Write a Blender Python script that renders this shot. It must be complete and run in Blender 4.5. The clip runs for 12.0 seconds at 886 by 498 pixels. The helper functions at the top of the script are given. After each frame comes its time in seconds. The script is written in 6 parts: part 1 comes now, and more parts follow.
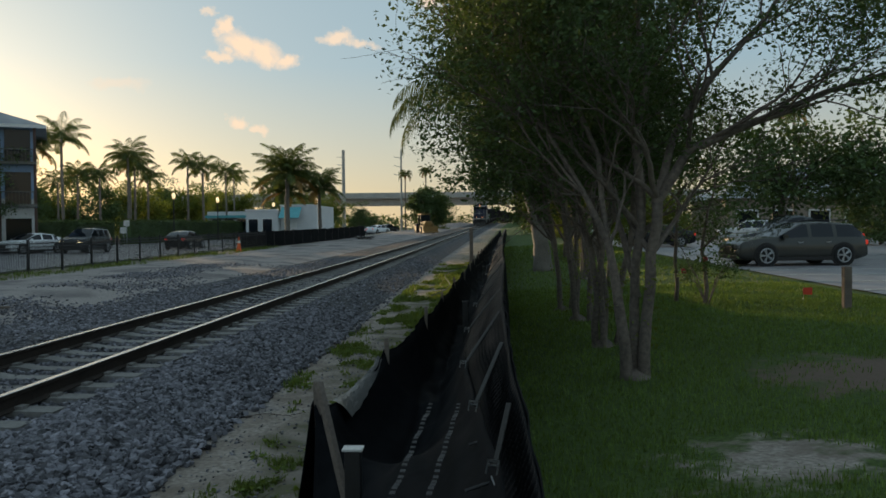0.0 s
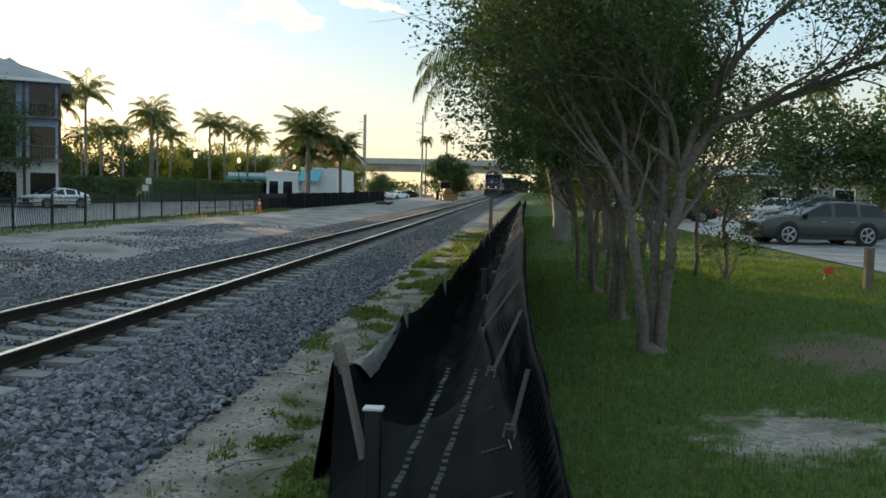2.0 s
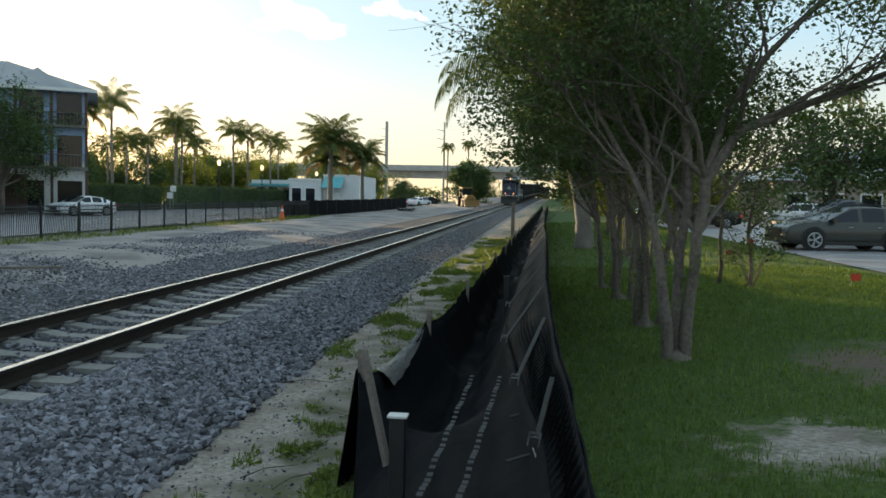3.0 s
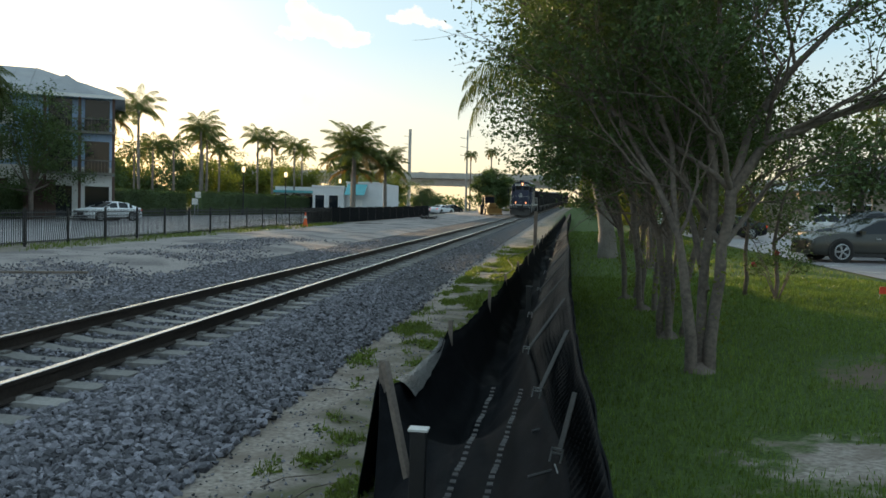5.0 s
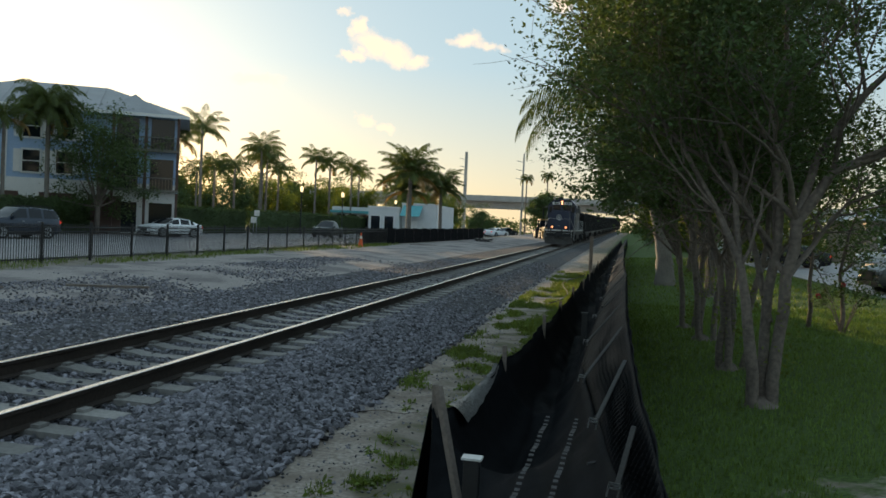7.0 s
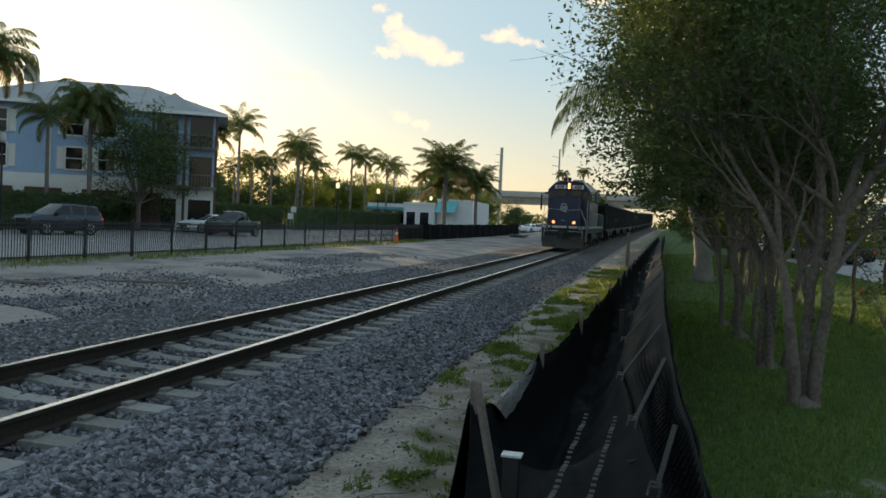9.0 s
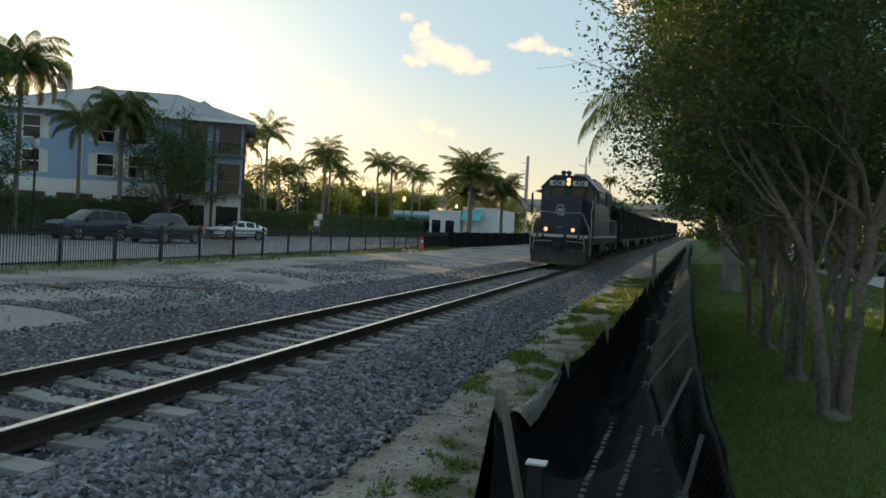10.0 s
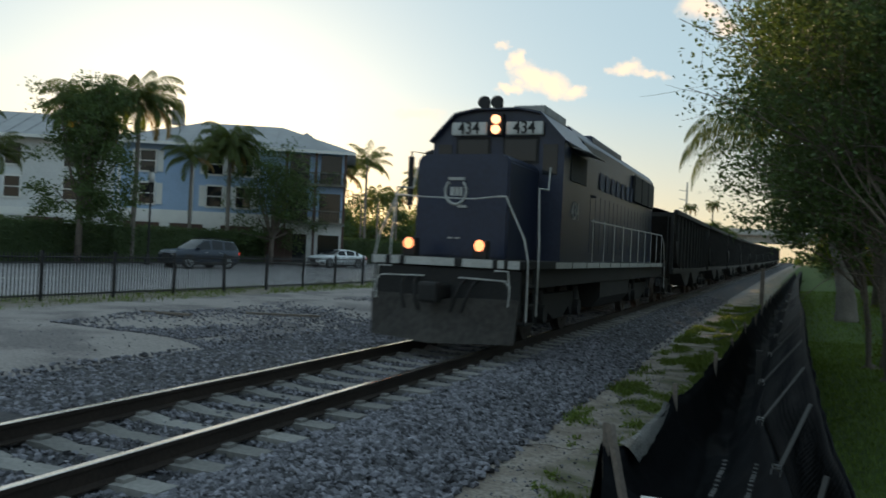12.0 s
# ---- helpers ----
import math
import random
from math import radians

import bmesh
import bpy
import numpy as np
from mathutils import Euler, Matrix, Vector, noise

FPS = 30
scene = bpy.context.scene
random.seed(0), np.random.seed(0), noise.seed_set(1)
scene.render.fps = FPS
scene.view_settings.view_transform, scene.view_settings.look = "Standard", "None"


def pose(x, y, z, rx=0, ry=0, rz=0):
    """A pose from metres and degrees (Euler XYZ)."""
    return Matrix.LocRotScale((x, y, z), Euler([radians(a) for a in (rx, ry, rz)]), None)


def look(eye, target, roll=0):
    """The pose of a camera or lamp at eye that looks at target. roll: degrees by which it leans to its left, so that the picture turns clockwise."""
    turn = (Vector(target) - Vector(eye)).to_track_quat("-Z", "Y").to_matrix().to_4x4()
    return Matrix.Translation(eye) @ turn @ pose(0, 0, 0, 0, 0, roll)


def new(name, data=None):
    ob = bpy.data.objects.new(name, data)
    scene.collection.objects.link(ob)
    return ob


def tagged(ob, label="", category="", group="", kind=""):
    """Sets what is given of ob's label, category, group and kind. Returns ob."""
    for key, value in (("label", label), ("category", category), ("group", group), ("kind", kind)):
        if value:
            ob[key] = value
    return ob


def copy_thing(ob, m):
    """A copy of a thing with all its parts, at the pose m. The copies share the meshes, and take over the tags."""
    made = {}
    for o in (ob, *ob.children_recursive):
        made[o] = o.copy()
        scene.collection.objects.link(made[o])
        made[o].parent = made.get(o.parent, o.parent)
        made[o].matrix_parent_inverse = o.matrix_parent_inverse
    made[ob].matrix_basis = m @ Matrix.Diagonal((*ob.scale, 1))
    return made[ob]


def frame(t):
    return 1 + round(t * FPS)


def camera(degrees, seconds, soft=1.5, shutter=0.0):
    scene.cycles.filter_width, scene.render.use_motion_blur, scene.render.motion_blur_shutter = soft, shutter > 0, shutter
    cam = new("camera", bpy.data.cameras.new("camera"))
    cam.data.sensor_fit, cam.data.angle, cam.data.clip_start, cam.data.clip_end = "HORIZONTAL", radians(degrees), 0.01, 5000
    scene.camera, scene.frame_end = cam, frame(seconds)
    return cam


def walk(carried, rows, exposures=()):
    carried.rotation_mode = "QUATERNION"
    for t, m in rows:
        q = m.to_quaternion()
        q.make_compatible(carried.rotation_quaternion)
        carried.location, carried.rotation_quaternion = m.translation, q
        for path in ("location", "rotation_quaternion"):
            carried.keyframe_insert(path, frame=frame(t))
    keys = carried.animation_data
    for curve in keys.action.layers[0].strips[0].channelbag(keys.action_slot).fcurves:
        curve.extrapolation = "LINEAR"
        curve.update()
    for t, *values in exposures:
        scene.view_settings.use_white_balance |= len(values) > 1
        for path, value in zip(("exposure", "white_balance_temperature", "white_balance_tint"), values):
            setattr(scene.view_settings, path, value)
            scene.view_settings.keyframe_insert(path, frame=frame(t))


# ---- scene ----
# World: x across the railway (track on the left), y along it, z = 0 at the rail heads beside the camera.
cam = camera(56.5, 12.0, soft=1.6, shutter=0.5)
# seconds, eye x y z, yaw (left), pitch (up), roll (leaning left)
PATH = [
    (0.0, 0.053, 0.040, 1.571, 3.07, -1.50, -0.51),
    (0.5, 0.082, -0.069, 1.552, 3.71, -2.13, -0.93),
    (1.0, 0.059, -0.109, 1.563, 3.46, -3.08, -0.45),
    (1.5, 0.040, -0.060, 1.565, 3.96, -3.62, 0.85),
    (2.0, 0.026, 0.001, 1.565, 4.32, -3.76, 1.33),
    (2.5, 0.017, -0.007, 1.567, 5.07, -3.52, 1.21),
    (3.0, 0.018, -0.012, 1.573, 5.85, -3.35, 1.13),
    (5.0, 0.013, 0.008, 1.594, 7.40, -2.85, 1.56),
    (5.5, 0.010, 0.027, 1.600, 7.09, -1.21, 2.22),
    (6.0, -0.021, 0.042, 1.606, 8.33, -1.14, 3.17),
    (6.5, -0.016, 0.049, 1.602, 10.12, -1.42, 3.17),
    (7.0, -0.011, 0.045, 1.605, 11.20, -1.44, 2.70),
    (9.0, -0.029, 0.024, 1.611, 13.62, -1.83, 2.64),
    (9.5, -0.029, 0.018, 1.610, 14.63, -1.48, 2.81),
    (10.0, -0.030, 0.019, 1.604, 15.40, -1.36, 3.02),
    (10.5, -0.030, 0.021, 1.605, 16.15, -1.27, 3.09),
    (11.0, -0.028, 0.014, 1.609, 17.37, -0.99, 2.75),
    (11.5, -0.046, -0.014, 1.624, 19.21, -0.68, 2.53),
    (12.0, -0.074, -0.052, 1.634, 22.17, 0.18, 2.73),
]


def aim(x, y, z, yaw, pitch, roll):
    a, b = radians(yaw), radians(pitch)
    way = Vector((-math.sin(a) * math.cos(b), math.cos(a) * math.cos(b), math.sin(b)))
    return look((x, y, z), Vector((x, y, z)) + way * 10, roll)


EXPOSURES = [(0.0, -0.12), (0.6, 0.32), (1.5, 0.6), (3.0, 0.72), (5.0, 0.67), (5.6, 0.38), (6.5, 0.3), (9.0, 0.3), (12.0, 0.27)]
walk(cam, [(t, aim(*p)) for t, *p in PATH], EXPOSURES)

# ---- sky and sun ----
SUN_AZ, SUN_EL = 38.0, 7.0   # degrees left of the track's direction, and up
world = bpy.data.worlds.new("sky")
scene.world = world
world.use_nodes = True
wn, wl = world.node_tree.nodes, world.node_tree.links
wn.clear()


def wnode(kind, **kw):
    n = wn.new(kind)
    for k, v in kw.items():
        if k == "op":
            n.operation = v
        else:
            n.inputs[int(k[1:])].default_value = v
    return n


sky = wn.new("ShaderNodeTexSky")
sky.sky_type, sky.sun_disc = "NISHITA", False
sky.sun_elevation, sky.sun_rotation = radians(SUN_EL), radians(-SUN_AZ)
sky.altitude, sky.air_density, sky.dust_density, sky.ozone_density = 5, 1.0, 1.3, 2.0
coords = wn.new("ShaderNodeTexCoord")
wisp = wnode("ShaderNodeTexNoise", i2=16.0, i3=8.0, i4=0.62)
wl.new(coords.outputs["Generated"], wisp.inputs["Vector"])
bend = wnode("ShaderNodeVectorMath", op="MULTIPLY_ADD", i1=(0.085, 0.085, 0.06), i2=(-0.0425, -0.0425, -0.03))
wl.new(wisp.outputs["Color"], bend.inputs[0])
bent = wnode("ShaderNodeVectorMath", op="ADD")
wl.new(coords.outputs["Generated"], bent.inputs[0]), wl.new(bend.outputs[0], bent.inputs[1])


def cloud(yaw, up, wide, tall, amount):
    """A soft cloud in a direction of the sky: degrees left, degrees up, half sizes in degrees."""
    a, b = radians(yaw), radians(up)
    centre = Vector((-math.sin(a) * math.cos(b), math.cos(a) * math.cos(b), math.sin(b)))
    gap = wnode("ShaderNodeVectorMath", op="SUBTRACT", i1=centre)
    wl.new(bent.outputs[0], gap.inputs[0])
    side = wnode("ShaderNodeVectorMath", op="DOT_PRODUCT", i1=(math.cos(a) / radians(wide), math.sin(a) / radians(wide), 0))
    rise = wnode("ShaderNodeVectorMath", op="DOT_PRODUCT", i1=(0, 0, 1 / radians(tall)))
    wl.new(gap.outputs[0], side.inputs[0]), wl.new(gap.outputs[0], rise.inputs[0])
    both = wn.new("ShaderNodeCombineXYZ")
    wl.new(side.outputs["Value"], both.inputs[0]), wl.new(rise.outputs["Value"], both.inputs[1])
    far = wnode("ShaderNodeVectorMath", op="LENGTH")
    wl.new(both.outputs[0], far.inputs[0])
    soft = wn.new("ShaderNodeMapRange")
    soft.inputs[1].default_value, soft.inputs[2].default_value = 1.15, 0.45
    soft.inputs[3].default_value, soft.inputs[4].default_value = 0.0, amount
    wl.new(far.outputs["Value"], soft.inputs[0])
    # only the front half of the sky
    front = wnode("ShaderNodeVectorMath", op="DOT_PRODUCT", i1=centre)
    wl.new(coords.outputs["Generated"], front.inputs[0])
    ahead = wnode("ShaderNodeMath", op="GREATER_THAN", i1=0.5)
    wl.new(front.outputs["Value"], ahead.inputs[0])
    out = wnode("ShaderNodeMath", op="MULTIPLY")
    wl.new(soft.outputs[0], out.inputs[0]), wl.new(ahead.outputs[0], out.inputs[1])
    return out


CLOUDS = [(16.6, 12.2, 1.5, 0.9, 1.0), (15.2, 11.8, 1.6, 0.75, 1.0), (13.7, 11.3, 1.1, 0.55, 0.95), (17.4, 13.3, 0.7, 0.8, 0.95), (18.3, 11.6, 0.8, 0.4, 0.85), (18.6, 14.4, 0.5, 0.35, 0.6),
          (9.9, 12.6, 1.2, 0.5, 0.85), (8.6, 12.3, 0.9, 0.35, 0.7), (16.9, 7.3, 0.8, 0.45, 0.95), (15.3, 6.9, 0.8, 0.3, 0.75), (5.6, 16.4, 1.6, 0.8, 0.8), (4.2, 15.4, 1.2, 0.6, 0.7), (24.5, 9.4, 1.8, 0.45, 0.35), (33.0, 18.0, 4.0, 0.8, 0.5)]
cover = None
for c in CLOUDS:
    one = cloud(*c)
    if cover is None:
        cover = one
    else:
        top = wnode("ShaderNodeMath", op="MAXIMUM")
        wl.new(cover.outputs[0], top.inputs[0]), wl.new(one.outputs[0], top.inputs[1])
        cover = top
lit = wnode("ShaderNodeMix")
lit.data_type = "RGBA"
lit.inputs[7].default_value = (7.4, 5.6, 4.0, 1)
wl.new(cover.outputs[0], lit.inputs[0])
# thin high haze evens the sky
haze = wnode("ShaderNodeMix")
haze.data_type = "RGBA"
haze.inputs[0].default_value = 0.78
height = wn.new("ShaderNodeSeparateXYZ")
wl.new(coords.outputs["Generated"], height.inputs[0])
band = wn.new("ShaderNodeMapRange")
band.inputs[1].default_value, band.inputs[2].default_value = 0.01, 0.19
wl.new(height.outputs[2], band.inputs[0])
veil = wnode("ShaderNodeMix")
veil.data_type = "RGBA"
veil.inputs[6].default_value, veil.inputs[7].default_value = (4.7, 4.0, 2.7, 1), (2.6, 3.55, 4.0, 1)
wl.new(band.outputs[0], veil.inputs[0]), wl.new(veil.outputs[2], haze.inputs[7])
wl.new(sky.outputs[0], haze.inputs[6]), wl.new(haze.outputs[2], lit.inputs[6])
glow = wnode("ShaderNodeBackground", i1=0.152)
wl.new(lit.outputs[2], glow.inputs[0])
wl.new(glow.outputs[0], wn.new("ShaderNodeOutputWorld").inputs[0])

sun = new("sun", bpy.data.lights.new("sun", "SUN"))
sun.data.energy, sun.data.angle, sun.data.color = 5.0, radians(0.6), (1.0, 0.72, 0.42)
a, b = radians(SUN_AZ), radians(SUN_EL)
sun.matrix_world = look((0, 0, 30), Vector((0, 0, 30)) - Vector((-math.sin(a) * math.cos(b), math.cos(a) * math.cos(b), math.sin(b))))

# ---- materials ----
def mat(name, base, rough=0.8, scale=8.0, vary=0.35, bump=0.3, metal=0.0, fine=None, tint=None, spec=0.5, depth=0.01, random_piece=0.0, island=0.0):
    """A node material: base colour varied at two scales, with relief in metres (depth)."""
    m = bpy.data.materials.new(name)
    m.use_nodes = True
    n, l = m.node_tree.nodes, m.node_tree.links
    p = n["Principled BSDF"]
    p.inputs["Roughness"].default_value, p.inputs["Metallic"].default_value = rough, metal
    p.inputs["Specular IOR Level"].default_value = spec
    co = n.new("ShaderNodeTexCoord")
    big, small = n.new("ShaderNodeTexNoise"), n.new("ShaderNodeTexNoise")
    big.inputs["Scale"].default_value, small.inputs["Scale"].default_value = scale * 0.17, fine or scale * 2.3
    big.inputs["Detail"].default_value, small.inputs["Detail"].default_value = 4, 6
    for t in (big, small):
        l.new(co.outputs["Object"], t.inputs["Vector"])
    mean = n.new("ShaderNodeMath")
    mean.operation = "ADD"
    l.new(big.outputs[0], mean.inputs[0]), l.new(small.outputs[0], mean.inputs[1])
    span = n.new("ShaderNodeMapRange")
    span.inputs[1].default_value, span.inputs[2].default_value = 0.65, 1.35
    l.new(mean.outputs[0], span.inputs[0])
    mix = n.new("ShaderNodeMix")
    mix.data_type = "RGBA"
    light = tint or tuple(min(1, c * (1 + vary)) for c in base)
    mix.inputs[6].default_value = (*[c * (1 - vary) for c in base], 1)
    mix.inputs[7].default_value = (*light, 1)
    l.new(span.outputs[0], mix.inputs[0])
    colour = mix.outputs[2]
    if random_piece or island:
        src = n.new("ShaderNodeObjectInfo").outputs["Random"] if random_piece else n.new("ShaderNodeNewGeometry").outputs["Random Per Island"]
        k = random_piece or island
        r = n.new("ShaderNodeMapRange")
        r.inputs[3].default_value, r.inputs[4].default_value = 1 - k, 1 + k
        l.new(src, r.inputs[0])
        hs = n.new("ShaderNodeHueSaturation")
        l.new(r.outputs[0], hs.inputs["Value"]), l.new(colour, hs.inputs["Color"])
        colour = hs.outputs[0]
    l.new(colour, p.inputs["Base Color"])
    if bump:
        bp = n.new("ShaderNodeBump")
        bp.inputs["Strength"].default_value, bp.inputs["Distance"].default_value = bump, depth
        l.new(small.outputs[0], bp.inputs["Height"])
        l.new(bp.outputs[0], p.inputs["Normal"])
    return m


def emit(name, colour, strength):
    m = mat(name, colour, 0.3, bump=0)
    p = m.node_tree.nodes["Principled BSDF"]
    p.inputs["Emission Color"].default_value, p.inputs["Emission Strength"].default_value = (*colour, 1), strength
    return m


def glass(name, colour=(0.010, 0.013, 0.018), rough=0.05):
    return mat(name, colour, rough, vary=0.1, bump=0, spec=0.4)


def leafy(name, base, vary=0.35, through_leaf=0.3):
    """Leaves: green, some light passing through them."""
    m = mat(name, base, 0.55, 3.0, vary, 0, island=0.45, spec=0.2)
    n, l = m.node_tree.nodes, m.node_tree.links
    p = n["Principled BSDF"]
    tr, mx = n.new("ShaderNodeBsdfTranslucent"), n.new("ShaderNodeMixShader")
    tr.inputs[0].default_value = (base[0] * 2.2, base[1] * 2.0, base[2] * 0.9, 1)
    mx.inputs[0].default_value = through_leaf
    l.new(p.outputs[0], mx.inputs[1]), l.new(tr.outputs[0], mx.inputs[2])
    l.new(mx.outputs[0], n["Material Output"].inputs[0])
    return m


M = dict(
    # wide tone spread from stone to stone stands in for directional light
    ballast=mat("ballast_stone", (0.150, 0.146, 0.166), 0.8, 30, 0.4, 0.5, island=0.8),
    # same stone, darker: the shade in the gaps is put into the colour
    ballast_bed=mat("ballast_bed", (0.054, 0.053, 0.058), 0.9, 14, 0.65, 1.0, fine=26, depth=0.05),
    sleeper=mat("concrete_sleeper", (0.21, 0.20, 0.19), 0.85, 9, 0.3, 0.4, random_piece=0.25),
    rail=mat("rusty_rail", (0.034, 0.024, 0.019), 0.8, 12, 0.4, 0.4, metal=0.3),
    rail_head=mat("polished_rail_head", (0.62, 0.58, 0.54), 0.22, 30, 0.1, 0.05, metal=1.0),
    clip=mat("rail_clip", (0.08, 0.05, 0.04), 0.7, 20, 0.3, 0.2, metal=0.5),
    fabric=mat("black_geotextile", (0.0095, 0.0102, 0.0118), 0.7, 60, 0.4, 0.5, depth=0.004, spec=0.02),
    mesh_fabric=mat("black_mesh_fabric", (0.007, 0.008, 0.0095), 0.6, 90, 0.5, 0.6, depth=0.004, spec=0.03),
    stake=mat("weathered_stake", (0.16, 0.13, 0.11), 0.85, 18, 0.35, 0.4),
    pale_tape=mat("pale_plastic", (0.55, 0.54, 0.52), 0.5, 30, 0.15, 0.1),
    steel=mat("galvanised_steel", (0.35, 0.36, 0.37), 0.45, 30, 0.2, 0.1, metal=0.9),
    iron=mat("black_iron", (0.012, 0.012, 0.013), 0.5, 30, 0.3, 0.1),
    bark=mat("smooth_bark", (0.135, 0.108, 0.09), 0.8, 9, 0.6, 0.5, depth=0.02),
    palm_bark=mat("palm_bark", (0.17, 0.15, 0.13), 0.85, 9, 0.35, 0.6, depth=0.03),
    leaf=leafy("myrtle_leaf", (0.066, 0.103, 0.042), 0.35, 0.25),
    # low sunlight put into a yellower, brighter leaf colour; also used for fresh shoots
    leaf_lit=leafy("sunlit_fresh_leaf", (0.085, 0.11, 0.03), 0.35, 0.5),
    frond=leafy("palm_frond", (0.075, 0.10, 0.035)),
    dry_frond=leafy("dry_palm_frond", (0.20, 0.13, 0.05)),
    hedge=leafy("hedge_leaf", (0.06, 0.09, 0.04)),
    blade=leafy("grass_blade", (0.10, 0.152, 0.04), 0.4),
    weed=leafy("weed_leaf", (0.10, 0.14, 0.035), 0.4),
    asphalt=mat("asphalt", (0.235, 0.222, 0.23), 0.5, 6, 0.3, 0.3, fine=60, depth=0.006),
    concrete=mat("pale_concrete", (0.42, 0.41, 0.39), 0.85, 4, 0.2, 0.3),
    line=mat("road_paint", (0.65, 0.64, 0.60), 0.7, 20, 0.2, 0.1),
    loco_blue=mat("dark_blue_paint", (0.011, 0.019, 0.052), 0.38, 6, 0.3, 0.05, tint=(0.017, 0.027, 0.064)),
    loco_black=mat("grimy_black", (0.012, 0.012, 0.013), 0.7, 9, 0.5, 0.3),
    loco_white=mat("grimy_white_paint", (0.42, 0.42, 0.41), 0.55, 9, 0.25, 0.1),
    plough=mat("dusty_black_steel", (0.04, 0.038, 0.036), 0.85, 5, 0.5, 0.3, tint=(0.075, 0.068, 0.062)),
    board=mat("white_board_face", (0.55, 0.55, 0.54), 0.5, 9, 0.1, 0.05),
    faded_letter=mat("faded_lettering", (0.045, 0.052, 0.085), 0.6, 7, 0.4, 0.1),
    loco_grey=mat("dusty_grey_paint", (0.30, 0.29, 0.28), 0.6, 7, 0.3, 0.1),
    wagon=mat("dirty_black_wagon", (0.018, 0.017, 0.017), 0.7, 5, 0.5, 0.3),
    stone_load=mat("crushed_stone_load", (0.28, 0.27, 0.26), 0.9, 12, 0.4, 0.6, depth=0.05),
    wheel=mat("wheel_steel", (0.10, 0.085, 0.075), 0.6, 20, 0.3, 0.2, metal=0.7),
    window=glass("dark_window"),
    lamp_hot=emit("headlamp_glow", (1.0, 0.42, 0.20), 2.4),
    lamp_low=emit("ditch_lamp_glow", (1.0, 0.32, 0.13), 1.9),
    lamp_red=emit("tail_lamp_glow", (1.0, 0.05, 0.02), 0.25),
    globe=emit("lit_lamp_globe", (1.0, 0.72, 0.40), 1.3),
    lens=mat("clear_lamp_lens", (0.16, 0.16, 0.165), 0.12, 30, 0.2, 0),
    frosted=mat("frosted_globe", (0.5, 0.5, 0.49), 0.4, 10, 0.05, 0),
    blue_wall=mat("blue_siding", (0.33, 0.46, 0.66), 0.75, 3, 0.12, 0.15),
    white_wall=mat("white_stucco", (0.62, 0.63, 0.64), 0.8, 4, 0.1, 0.2),
    # porch slabs and rails, with the end bay's shade put into the colour
    porch=mat("shaded_porch_wood", (0.16, 0.15, 0.135), 0.8, 8, 0.2, 0.2),
    tan_wall=mat("tan_stucco", (0.30, 0.25, 0.20), 0.85, 4, 0.15, 0.2),
    trim=mat("white_trim", (0.72, 0.72, 0.71), 0.6, 8, 0.08, 0.05),
    roof=mat("grey_metal_roof", (0.27, 0.275, 0.285), 0.45, 5, 0.15, 0.1, metal=0.2),
    garage=mat("brown_garage_door", (0.07, 0.035, 0.025), 0.6, 8, 0.2, 0.1),
    teal=mat("teal_awning", (0.10, 0.36, 0.40), 0.7, 8, 0.15, 0.1),
    tyre=mat("tyre_rubber", (0.015, 0.015, 0.015), 0.85, 30, 0.3, 0.2),
    alloy=mat("alloy_rim", (0.42, 0.43, 0.44), 0.35, 20, 0.1, 0.05, metal=0.8),
    orange=mat("safety_orange", (0.75, 0.12, 0.03), 0.6, 10, 0.15, 0.05),
    yellow=mat("machine_yellow", (0.22, 0.12, 0.03), 0.6, 8, 0.25, 0.1),
    red=mat("red_flag", (0.60, 0.05, 0.02), 0.6, 10, 0.1, 0.05),
    bloom=mat("red_bloom", (0.25, 0.02, 0.02), 0.6, 30, 0.3, 0.1),
)


